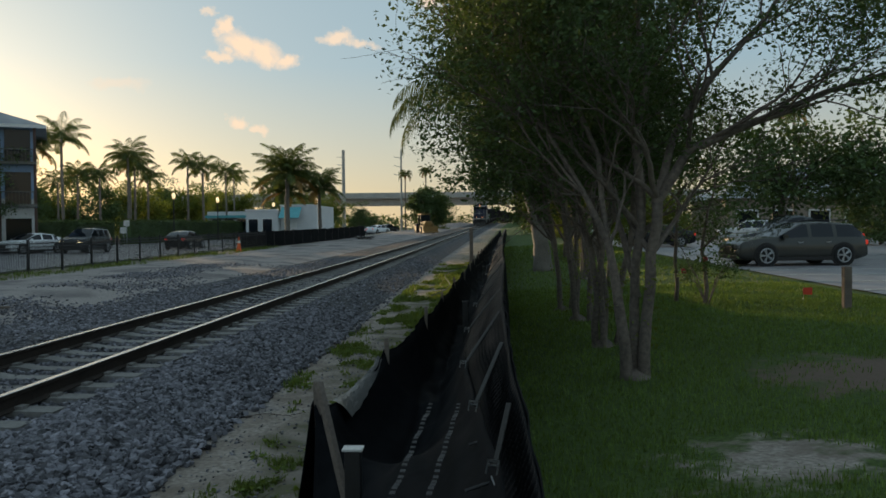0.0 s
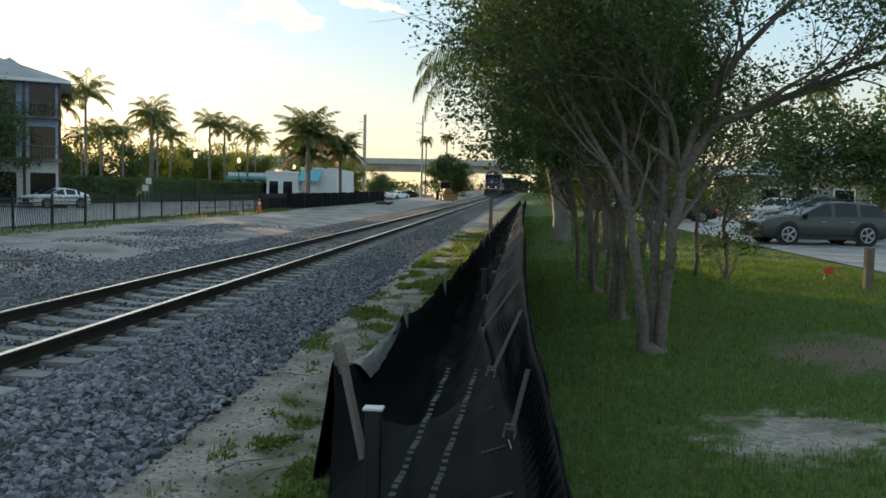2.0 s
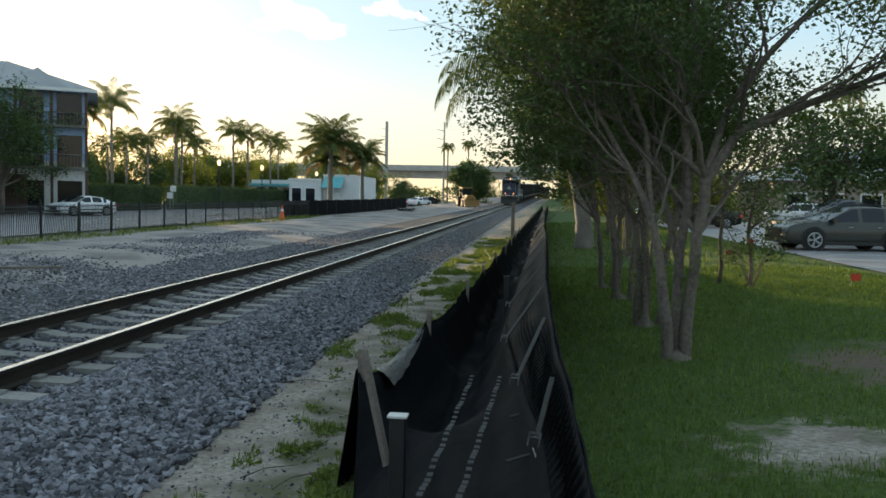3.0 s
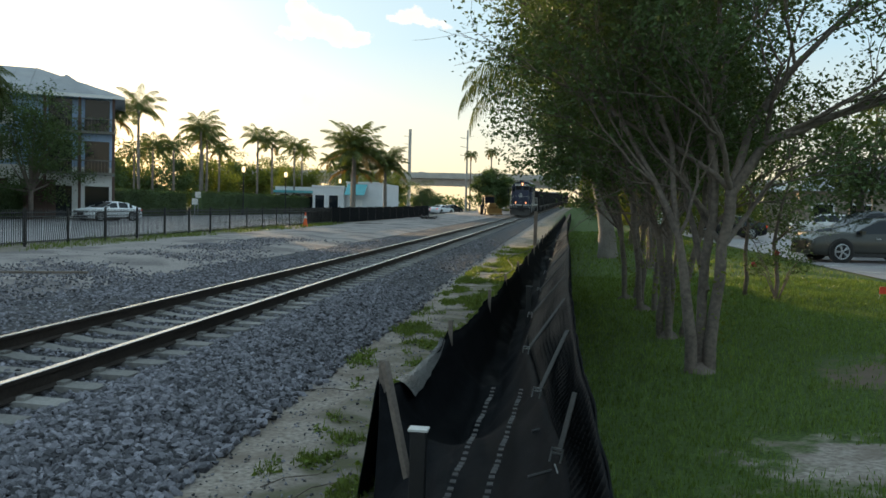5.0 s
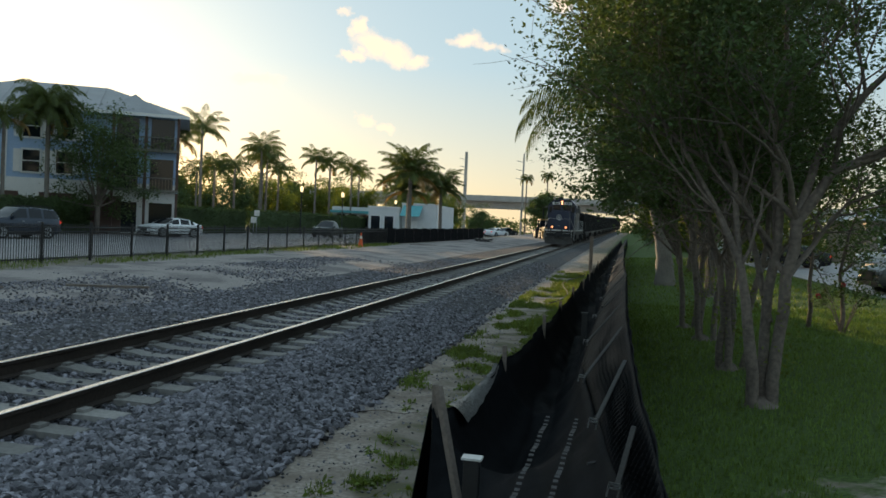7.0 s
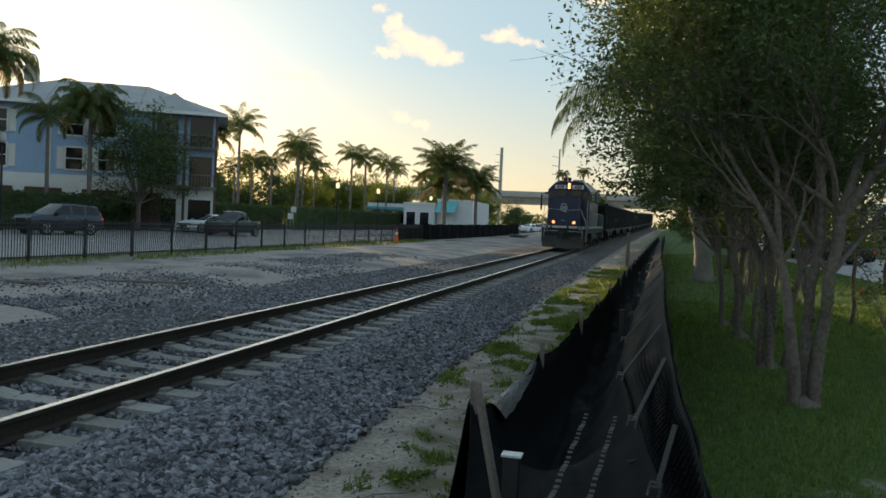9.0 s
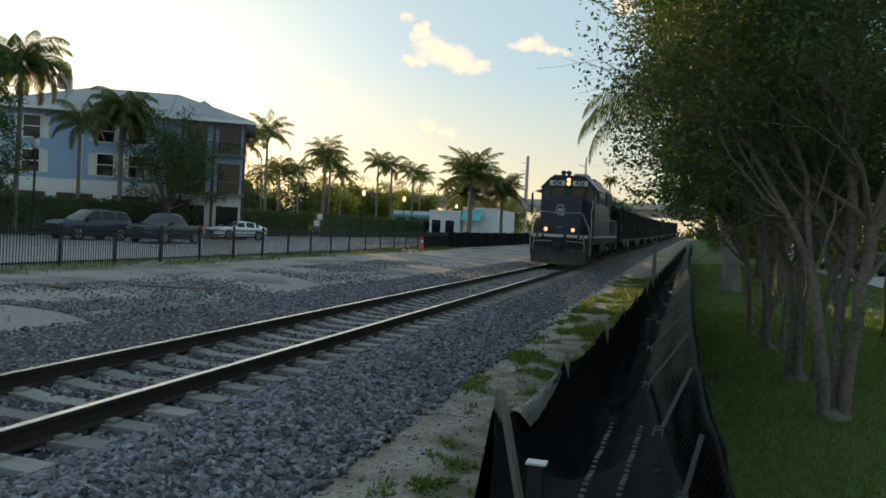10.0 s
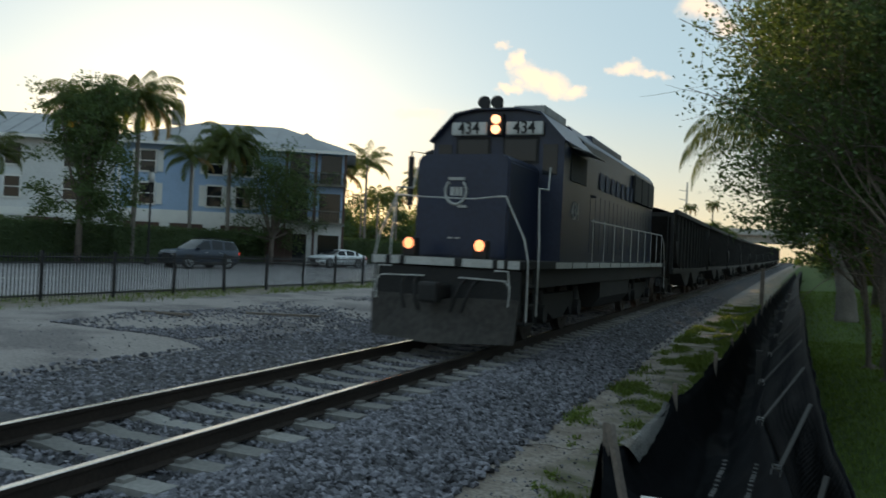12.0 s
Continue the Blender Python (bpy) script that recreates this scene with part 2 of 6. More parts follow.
def ground_material():
    """Soil that turns from grass to sand and dirt by place: across x, with ragged borders."""
    m = bpy.data.materials.new("ground_soil")
    m.use_nodes = True
    n, l = m.node_tree.nodes, m.node_tree.links
    p = n["Principled BSDF"]
    p.inputs["Roughness"].default_value, p.inputs["Specular IOR Level"].default_value = 0.95, 0.2
    geo = n.new("ShaderNodeNewGeometry")
    xyz = n.new("ShaderNodeSeparateXYZ")
    l.new(geo.outputs["Position"], xyz.inputs[0])

    def noise_at(scale, detail=5):
        t = n.new("ShaderNodeTexNoise")
        t.inputs["Scale"].default_value, t.inputs["Detail"].default_value = scale, detail
        l.new(geo.outputs["Position"], t.inputs["Vector"])
        return t.outputs[0]

    def math_node(op, a, b):
        t = n.new("ShaderNodeMath")
        t.operation = op
        for i, v in enumerate((a, b)):
            if isinstance(v, (int, float)):
                t.inputs[i].default_value = v
            else:
                l.new(v, t.inputs[i])
        return t.outputs[0]

    def ramp(v, lo, hi):
        t = n.new("ShaderNodeMapRange")
        t.inputs[1].default_value, t.inputs[2].default_value = lo, hi
        l.new(v, t.inputs[0])
        return t.outputs[0]

    def blend(f, a, b):
        t = n.new("ShaderNodeMix")
        t.data_type = "RGBA"
        l.new(f, t.inputs[0])
        for i, v in ((6, a), (7, b)):
            if isinstance(v, tuple):
                t.inputs[i].default_value = (*v, 1)
            else:
                l.new(v, t.inputs[i])
        return t.outputs[2]

    low, mid, high = noise_at(0.35), noise_at(2.2), noise_at(22)
    broad = noise_at(0.55, 7)
    # the curve of the line shifts the strips at distance
    shift = math_node("MULTIPLY", math_node("MULTIPLY", xyz.outputs[1], xyz.outputs[1]), 0.000128)
    x = math_node("SUBTRACT", xyz.outputs[0], shift)
    x = math_node("ADD", x, math_node("MULTIPLY", math_node("SUBTRACT", low, 0.5), 1.6))
    x = math_node("ADD", x, math_node("MULTIPLY", math_node("SUBTRACT", mid, 0.5), 0.9))
    sand = blend(ramp(high, 0.3, 0.7), (0.18, 0.15, 0.125), (0.42, 0.37, 0.325))
    sand = blend(ramp(mid, 0.42, 0.66), sand, (0.19, 0.155, 0.128))
    dirt = blend(ramp(high, 0.35, 0.65), (0.125, 0.113, 0.115), (0.24, 0.215, 0.207))
    dirt = blend(ramp(broad, 0.40, 0.54), dirt, blend(ramp(high, 0.3, 0.7), (0.23, 0.205, 0.195), (0.37, 0.333, 0.312)))
    grass = blend(ramp(high, 0.3, 0.7), (0.036, 0.058, 0.015), (0.085, 0.13, 0.033))
    weeds = blend(ramp(mid, 0.45, 0.6), (0.22, 0.19, 0.16), (0.12, 0.115, 0.07))
    c = blend(ramp(x, -2.75, -2.45), dirt, sand)
    c = blend(ramp(x, -2.1, -1.7), c, weeds)
    c = blend(ramp(x, -0.8, -0.3), c, grass)
    c = blend(ramp(x, -15.7, -16.6), c, weeds)
    # bare patches in the lawn
    px = math_node("MULTIPLY", math_node("SUBTRACT", xyz.outputs[0], 2.25), 0.85)
    py = math_node("MULTIPLY", math_node("SUBTRACT", xyz.outputs[1], 6.25), 0.95)
    d = math_node("SQRT", math_node("ADD", math_node("MULTIPLY", px, px), math_node("MULTIPLY", py, py)), 0)
    d = math_node("ADD", d, math_node("MULTIPLY", math_node("SUBTRACT", noise_at(3.5), 0.5), 2.2))
    c = blend(ramp(d, 0.75, 0.35), c, sand)
    px = math_node("MULTIPLY", math_node("SUBTRACT", xyz.outputs[0], 4.6), 0.55)
    py = math_node("MULTIPLY", math_node("SUBTRACT", xyz.outputs[1], 9.2), 0.7)
    d = math_node("SQRT", math_node("ADD", math_node("MULTIPLY", px, px), math_node("MULTIPLY", py, py)), 0)
    d = math_node("ADD", d, math_node("MULTIPLY", math_node("SUBTRACT", noise_at(2.5), 0.5), 1.6))
    c = blend(ramp(d, 1.0, 0.6), c, (0.15, 0.11, 0.085))
    l.new(c, p.inputs["Base Color"])
    bp = n.new("ShaderNodeBump")
    bp.inputs["Strength"].default_value, bp.inputs["Distance"].default_value = 0.45, 0.04
    l.new(math_node("ADD", noise_at(9), math_node("MULTIPLY", high, 0.5)), bp.inputs["Height"])
    l.new(bp.outputs[0], p.inputs["Normal"])
    return m


# ---- mesh helpers ----
def mesh_ob(name, bm, material, parent=None, label="", smooth=False):
    me = bpy.data.meshes.new(name)
    bm.to_mesh(me)
    bm.free()
    for m in (material if isinstance(material, (list, tuple)) else [material]):
        me.materials.append(m)
    if smooth:
        me.polygons.foreach_set("use_smooth", [True] * len(me.polygons))
    ob = new(name, me)
    if parent:
        ob.parent = parent
    if label:
        ob["label"] = label
    return ob


def part(name, bm, material, parent, label="", smooth=False):
    return mesh_ob(name, bm, material, parent, label, smooth)


def thing(name, m, label, category, group=""):
    ob = new(name)
    ob.matrix_basis = m
    return tagged(ob, label, category, group)


def box(bm, x0, x1, y0, y1, z0, z1, bevel=0.0, m=None):
    made = bmesh.ops.create_cube(bm, size=1)["verts"]
    bmesh.ops.transform(bm, verts=made, matrix=Matrix.Translation(((x0 + x1) / 2, (y0 + y1) / 2, (z0 + z1) / 2)) @ Matrix.Diagonal((x1 - x0, y1 - y0, z1 - z0, 1)))
    if bevel:
        edges = list({e for v in made for e in v.link_edges})
        made = list({v for f in bmesh.ops.bevel(bm, geom=edges, offset=bevel, segments=2, affect="EDGES", profile=0.5)["faces"] for v in f.verts} | {v for v in made if v.is_valid})
    if m is not None:
        bmesh.ops.transform(bm, verts=made, matrix=m)
    return bm


def boxed(*args, **kw):
    return box(bmesh.new(), *args, **kw)


def tube(bm, points, radii, sides=8, cap=True):
    """A round tube along points."""
    rings, last = [], None
    points = [Vector(p) for p in points]
    if not isinstance(radii, (list, tuple)):
        radii = [radii] * len(points)
    for i, p in enumerate(points):
        d = (points[min(i + 1, len(points) - 1)] - points[max(i - 1, 0)]).normalized()
        ref = Vector((0, 0, 1)) if abs(d.z) < 0.95 else Vector((1, 0, 0))
        if last is not None and (last - d * last.dot(d)).length > 0.1:
            s = (last - d * last.dot(d)).normalized()
        else:
            s = d.cross(ref).normalized()
        last = s
        u = d.cross(s)
        rings.append([bm.verts.new(p + (s * math.cos(k * math.tau / sides) + u * math.sin(k * math.tau / sides)) * radii[i]) for k in range(sides)])
    for r0, r1 in zip(rings, rings[1:]):
        for k in range(sides):
            bm.faces.new((r0[k], r0[(k + 1) % sides], r1[(k + 1) % sides], r1[k]))
    if cap:
        bm.faces.new(rings[0][::-1]), bm.faces.new(rings[-1])
    return bm


def tubed(points, radii, sides=8):
    return tube(bmesh.new(), points, radii, sides)


def disc(bm, centre, axis, radius, width, sides=24):
    c, ax = Vector(centre), Vector(axis).normalized()
    return tube(bm, [c - ax * width / 2, c + ax * width / 2], [radius, radius], sides)


def prism(bm, outline, y0, y1, flip=False):
    """Extrude an outline of (x, z) along y (or, flipped, of (y, z) along x)."""
    at = (lambda a, c, d: (d, a, c)) if flip else (lambda a, c, d: (a, d, c))
    f = [bm.verts.new(at(a, c, y0)) for a, c in outline]
    g = [bm.verts.new(at(a, c, y1)) for a, c in outline]
    bm.faces.new(f), bm.faces.new(g[::-1])
    n = len(outline)
    for i in range(n):
        bm.faces.new((f[i], g[i], g[(i + 1) % n], f[(i + 1) % n]))
    bmesh.ops.recalc_face_normals(bm, faces=bm.faces[:])
    return bm


def from_arrays(name, verts, faces, material, parent=None, smooth=False):
    me = bpy.data.meshes.new(name)
    me.from_pydata([tuple(v) for v in verts], [], [tuple(f) for f in faces])
    me.materials.append(material)
    if smooth:
        me.polygons.foreach_set("use_smooth", [True] * len(me.polygons))
    ob = new(name, me)
    if parent:
        ob.parent = parent
    return ob


# ---- the line of the railway and the lie of the land ----
CURVE, GRADE, TRACK_X = 0.000128, 0.0024, -5.31


def bow(y):
    return CURVE * y * y if y > 0 else 0.0


def rise(y):
    """The climb of the line."""
    y = max(0.0, min(y, 220.0))
    return GRADE * y + 0.00005 * y * y


PROFILE = [(-400, -0.1), (-60, -0.12), (-21, -0.22), (-17.4, -0.14), (-13, -0.13), (-10.5, -0.22), (-9.2, -0.33), (-7.1, -0.215), (-6.75, -0.215), (-6.5, -0.24), (-4.12, -0.24), (-3.87, -0.215), (-3.55, -0.215), (-2.75, -0.42), (-1.6, -0.42), (0.0, -0.32), (1.6, -0.2), (4.5, -0.08), (8, -0.02), (14, 0.0), (60, 0.1), (400, 0.1)]


def land(x, y):
    u = x - bow(y)
    z = float(np.interp(u, [p[0] for p in PROFILE], [p[1] for p in PROFILE]))
    line = max(0.0, min(1.0, (u + 26) / 10, (14 - u) / 10))
    z += rise(y) * line + GRADE * max(0.0, min(y, 220.0)) * (1 - line)
    if -16.5 < u < -9.3 or -2.6 < u < 7:
        z += 0.05 * noise.noise((x * 0.5, y * 0.5, 3.0)) + 0.02 * noise.noise((x * 2, y * 2, 7.0))
    if -16 < u < -10:
        z += 0.09 * max(0, noise.noise((x * 0.35, y * 0.25, 9.0)))
    return z


def make_ground():
    xs = sorted(set([-1500, -700, -400, -250, -150, -100, -70, -50, -40, -30, -24] + [-21 + 0.6 * i for i in range(20)] + [-9.2, -8.2, -7.1, -6.75, -6.5, -5.3, -4.12, -3.87, -3.55] + [-3.2 + 0.25 * i for i in range(48)] + [9.5, 11, 14, 20, 30, 50, 80, 120, 200, 400, 800, 1500]))
    ys = sorted(set([-1500, -400, -120, -60, -30, -15, -8, -4] + [-2 + 0.4 * i for i in range(120)] + [47 + 2 * i for i in range(40)] + [135, 150, 165, 180, 200, 220, 260, 320, 420, 600, 900, 1500]))
    verts = [(x + bow(min(y, 220)), y, land(x + bow(min(y, 220)), min(y, 220))) for y in ys for x in xs]
    w = len(xs)
    faces = [(j * w + i, j * w + i + 1, (j + 1) * w + i + 1, (j + 1) * w + i) for j in range(len(ys) - 1) for i in range(w - 1)]
    g = from_arrays("ground", verts, faces, ground_material(), smooth=True)
    tagged(g, "sandy ground with lawn, weeds and bare dirt beside a railway", "ground", kind="structure")


def strip(name, x0, x1, y0, y1, lift, material, label, category, steps=60, follow=True):
    """A strip of surfacing that follows the land."""
    verts, faces = [], []
    across = sorted({x0, x1} | {p[0] for p in PROFILE if x0 < p[0] < x1} | {x0 + (x1 - x0) * i / 6 for i in range(7)})
    n = len(across) - 1
    for j in range(steps + 1):
        y = y0 + (y1 - y0) * j / steps
        for i in range(n + 1):
            x = across[i] + (bow(min(y, 220)) if follow else 0)
            verts.append((x, y, land(x, min(y, 220)) + lift))
    for j in range(steps):
        for i in range(n):
            k = j * (n + 1) + i
            faces.append((k, k + 1, k + n + 2, k + n + 1))
    ob = from_arrays(name, verts, faces, material, smooth=True)
    return tagged(ob, label, category, kind="structure")


make_ground()
bed = strip("ballast_bed", -9.3, -2.7, -6, 220, 0.02, M["ballast_bed"], "crushed stone track bed, darkened for the shade between stones", "ballast", 160)
road = strip("road", -41, -19.4, -60, 420, 0.02, M["asphalt"], "grey asphalt street along the railway", "road", 90)
lot = strip("parking_lot", 8.5, 60, 16, 75, 0.03, M["asphalt"], "grey asphalt parking lot beyond the lawn", "parking lot", 30, False)


# ---- railway track ----
def make_track():
    track = thing("railway_track", Matrix.Identity(4), "single railway track, rusty rails on concrete sleepers", "railway track")
    ys = [-6 + 3 * i for i in range(30)] + [84 + 8 * i for i in range(22)]
    profile = [(-0.075, -0.175), (0.075, -0.175), (0.075, -0.163), (0.018, -0.145), (0.012, -0.05), (0.036, -0.038), (0.036, -0.004), (0.03, 0.0), (-0.03, 0.0), (-0.036, -0.004), (-0.036, -0.038), (-0.012, -0.05), (-0.018, -0.145), (-0.075, -0.163)]
    for side in (-0.7525, 0.7525):
        bm = bmesh.new()
        rings = []
        for y in ys:
            o = Vector((TRACK_X + side + bow(y), y, rise(y)))
            rings.append([bm.verts.new(o + Vector((a, 0, c))) for a, c in profile])
        n = len(profile)
        for r0, r1 in zip(rings, rings[1:]):
            for k in range(n):
                f = bm.faces.new((r0[k], r0[(k + 1) % n], r1[(k + 1) % n], r1[k]))
                f.material_index = 1 if k in (6, 7, 8) else 0
        bmesh.ops.recalc_face_normals(bm, faces=bm.faces[:])
        part("rail", bm, [M["rail"], M["rail_head"]], track, "rusty rail with polished head")
    # one sleeper shape, shared
    bm = prism(bmesh.new(), [(-1.24, -0.24), (1.24, -0.24), (1.24, 0.0), (0.95, 0.005), (0.55, 0.005), (0.35, -0.03), (-0.35, -0.03), (-0.55, 0.005), (-0.95, 0.005), (-1.24, 0.0)], -0.125, 0.125)
    for s in (-0.86, -0.64, 0.64, 0.86):
        box(bm, s - 0.04, s + 0.04, -0.06, 0.06, 0.0, 0.035)
    first = part("sleeper", bm, M["sleeper"], track)
    rnd = random.Random(4)
    for i in range(300):
        y = -2.0 + 0.61 * i
        ob = first if i == 0 else new("sleeper", first.data)
        ob.parent = track
        ob.matrix_basis = pose(TRACK_X + bow(y) + rnd.uniform(-0.02, 0.02), y, rise(y) - 0.172 + rnd.uniform(-0.012, 0.006), 0, 0, rnd.uniform(-1.2, 1.2))


def make_ballast():
    """Loose stones on the shoulders and between the sleepers."""
    rnd = np.random.default_rng(5)
    shapes = []
    for k in range(9):
        bm = bmesh.new()
        for _ in range(11):
            d = rnd.normal(0, 1, 3)
            bm.verts.new(Vector(d / np.linalg.norm(d)) * rnd.uniform(0.75, 1.15))
        out = bmesh.ops.convex_hull(bm, input=bm.verts[:])
        bmesh.ops.delete(bm, geom=[g for g in out["geom_interior"] if isinstance(g, bmesh.types.BMVert)], context="VERTS")
        bm.verts.index_update()
        shapes.append((np.array([v.co[:] for v in bm.verts]), np.array([[v.index for v in f.verts] for f in bm.faces if len(f.verts) == 3])))
        bm.free()
    V, Fc, base = [], [], 0

    def lay(count, x0, x1, y0, y1, small, big, strewn=False):
        nonlocal base
        for _ in range(count):
            y = y0 + (y1 - y0) * rnd.random() ** 1.5
            x = rnd.uniform(x0, x1)
            d = abs(x - TRACK_X)
            near = (y + 2.0) % 0.61
            on_tie = d < 1.24 and (near < 0.14 or near > 0.47)
            if on_tie and rnd.random() < 0.93:
                continue
            z = land(x + bow(y), y) if d > 1.5 else -0.225 + rise(y)
            if strewn and x < -4 and noise.noise((x * 0.45, y * 0.3, 5.0)) < 0.9 * rnd.random() - 0.3:
                continue
            if x > -3.0 and not strewn and rnd.random() < (x + 3.0) * 1.6:
                continue
            r = rnd.uniform(small, big)
            s, f = shapes[rnd.integers(9)]
            a, b = rnd.uniform(0, 6.28, 2)
            ca, sa, cb, sb = math.cos(a), math.sin(a), math.cos(b), math.sin(b)
            R = np.array([[ca, -sa, 0], [sa, ca, 0], [0, 0, 1]]) @ np.array([[1, 0, 0], [0, cb, -sb], [0, sb, cb]])
            V.append((s * (r, r * 0.75, r * 0.6)) @ R.T + (x + bow(y), y, z + r * 0.35))
            Fc.append(f + base)
            base += len(s)

    lay(30000, -4.15, -2.45, 3.2, 18, 0.028, 0.066)
    lay(9000, -6.6, -4.0, 3.2, 17, 0.026, 0.052)
    lay(8000, -9.6, -6.5, 6, 24, 0.026, 0.055)
    lay(24000, -13.2, -8.8, 12, 38, 0.02, 0.05, True)
    lay(900, -14.5, -9.0, 9, 40, 0.01, 0.035, True)
    lay(14000, -8.9, -2.5, 14, 44, 0.03, 0.06)
    lay(1500, -2.75, -1.35, 4, 16, 0.006, 0.022, True)
    ob = from_arrays("ballast", np.concatenate(V), np.concatenate(Fc), M["ballast"])
    tagged(ob, "loose grey crushed stone around the sleepers", "ballast", kind="stuff")


make_track()
make_ballast()


# ---- the train ----
def rail_pose(y):
    """The pose on the track at distance y, heading towards the camera; the thing's own +y runs back along the train."""
    slope = math.degrees(math.atan(2 * CURVE * max(y, 0)))
    return pose(TRACK_X + bow(y), y, rise(y), math.degrees(math.atan(GRADE + 0.0001 * max(0.0, min(y, 220.0)))), 0, -slope)


def letters(text, size, depth, material, parent, m, label=""):
    """Raised characters as one mesh."""
    cu = bpy.data.curves.new("text", "FONT")
    cu.body, cu.size, cu.extrude, cu.align_x, cu.align_y, cu.offset = text, size, depth, "CENTER", "CENTER", size * 0.012
    tmp = new("text", cu)
    me = bpy.data.meshes.new_from_object(tmp.evaluated_get(bpy.context.evaluated_depsgraph_get()))
    bpy.data.objects.remove(tmp)
    me.materials.clear()
    me.materials.append(material)
    ob = new("number", me)
    ob.parent = parent
    ob.matrix_basis = m
    if label:
        ob["label"] = label
    return ob


WHEELSETS = []


def wheelset(parent, y, r=0.5, spin=True):
    bm = bmesh.new()
    tube(bm, [(-1.0, 0, 0), (1.0, 0, 0)], 0.09, 10)
    for s in (-0.76, 0.76):
        disc(bm, (s, 0, 0), (1, 0, 0), r, 0.13, 28)
        disc(bm, (s - math.copysign(0.08, s), 0, 0), (1, 0, 0), r + 0.03, 0.04, 28)
        disc(bm, (s + math.copysign(0.07, s), 0, 0), (1, 0, 0), r * 0.4, 0.05, 16)
        for k in range(6):
            a = k * math.tau / 6
            disc(bm, (s + math.copysign(0.068, s), math.cos(a) * r * 0.65, math.sin(a) * r * 0.65), (1, 0, 0), 0.06, 0.02, 8)
    ob = part("wheelset", bm, M["wheel"], parent)
    ob.matrix_basis = pose(0, y, r)
    if spin:
        WHEELSETS.append((ob, y, r))
    return ob


def bogie(parent, y, half=1.4, r=0.5):
    for s in (-1, 1):
        o = [(y - half - 0.55, 0.62), (y - half - 0.3, 0.34), (y - half + 0.3, 0.34), (y - half + 0.5, 0.55), (y - 0.35, 0.34), (y + 0.35, 0.34), (y + half - 0.5, 0.55), (y + half - 0.3, 0.34), (y + half + 0.3, 0.34), (y + half + 0.55, 0.62), (y + half + 0.4, 0.86), (y - half - 0.4, 0.86)]
        f = part("bogie_frame", prism(bmesh.new(), o, s * 0.98 - 0.09, s * 0.98 + 0.09, True), M["loco_black"], parent)
        for w in (-half, half):
            part("axle_box", disc(bmesh.new(), (s * 1.12, y + w, r), (1, 0, 0), 0.17, 0.14, 14), M["loco_black"], f)
            part("spring", disc(bmesh.new(), (s * 1.04, y + w, 0.82), (0, 0, 1), 0.1, 0.26, 12), M["loco_black"], f)
    part("bolster", boxed(-0.9, 0.9, y - 0.3, y + 0.3, 0.55, 0.95), M["loco_black"], parent)
    for w in (-half, half):
        wheelset(parent, y + w, r)


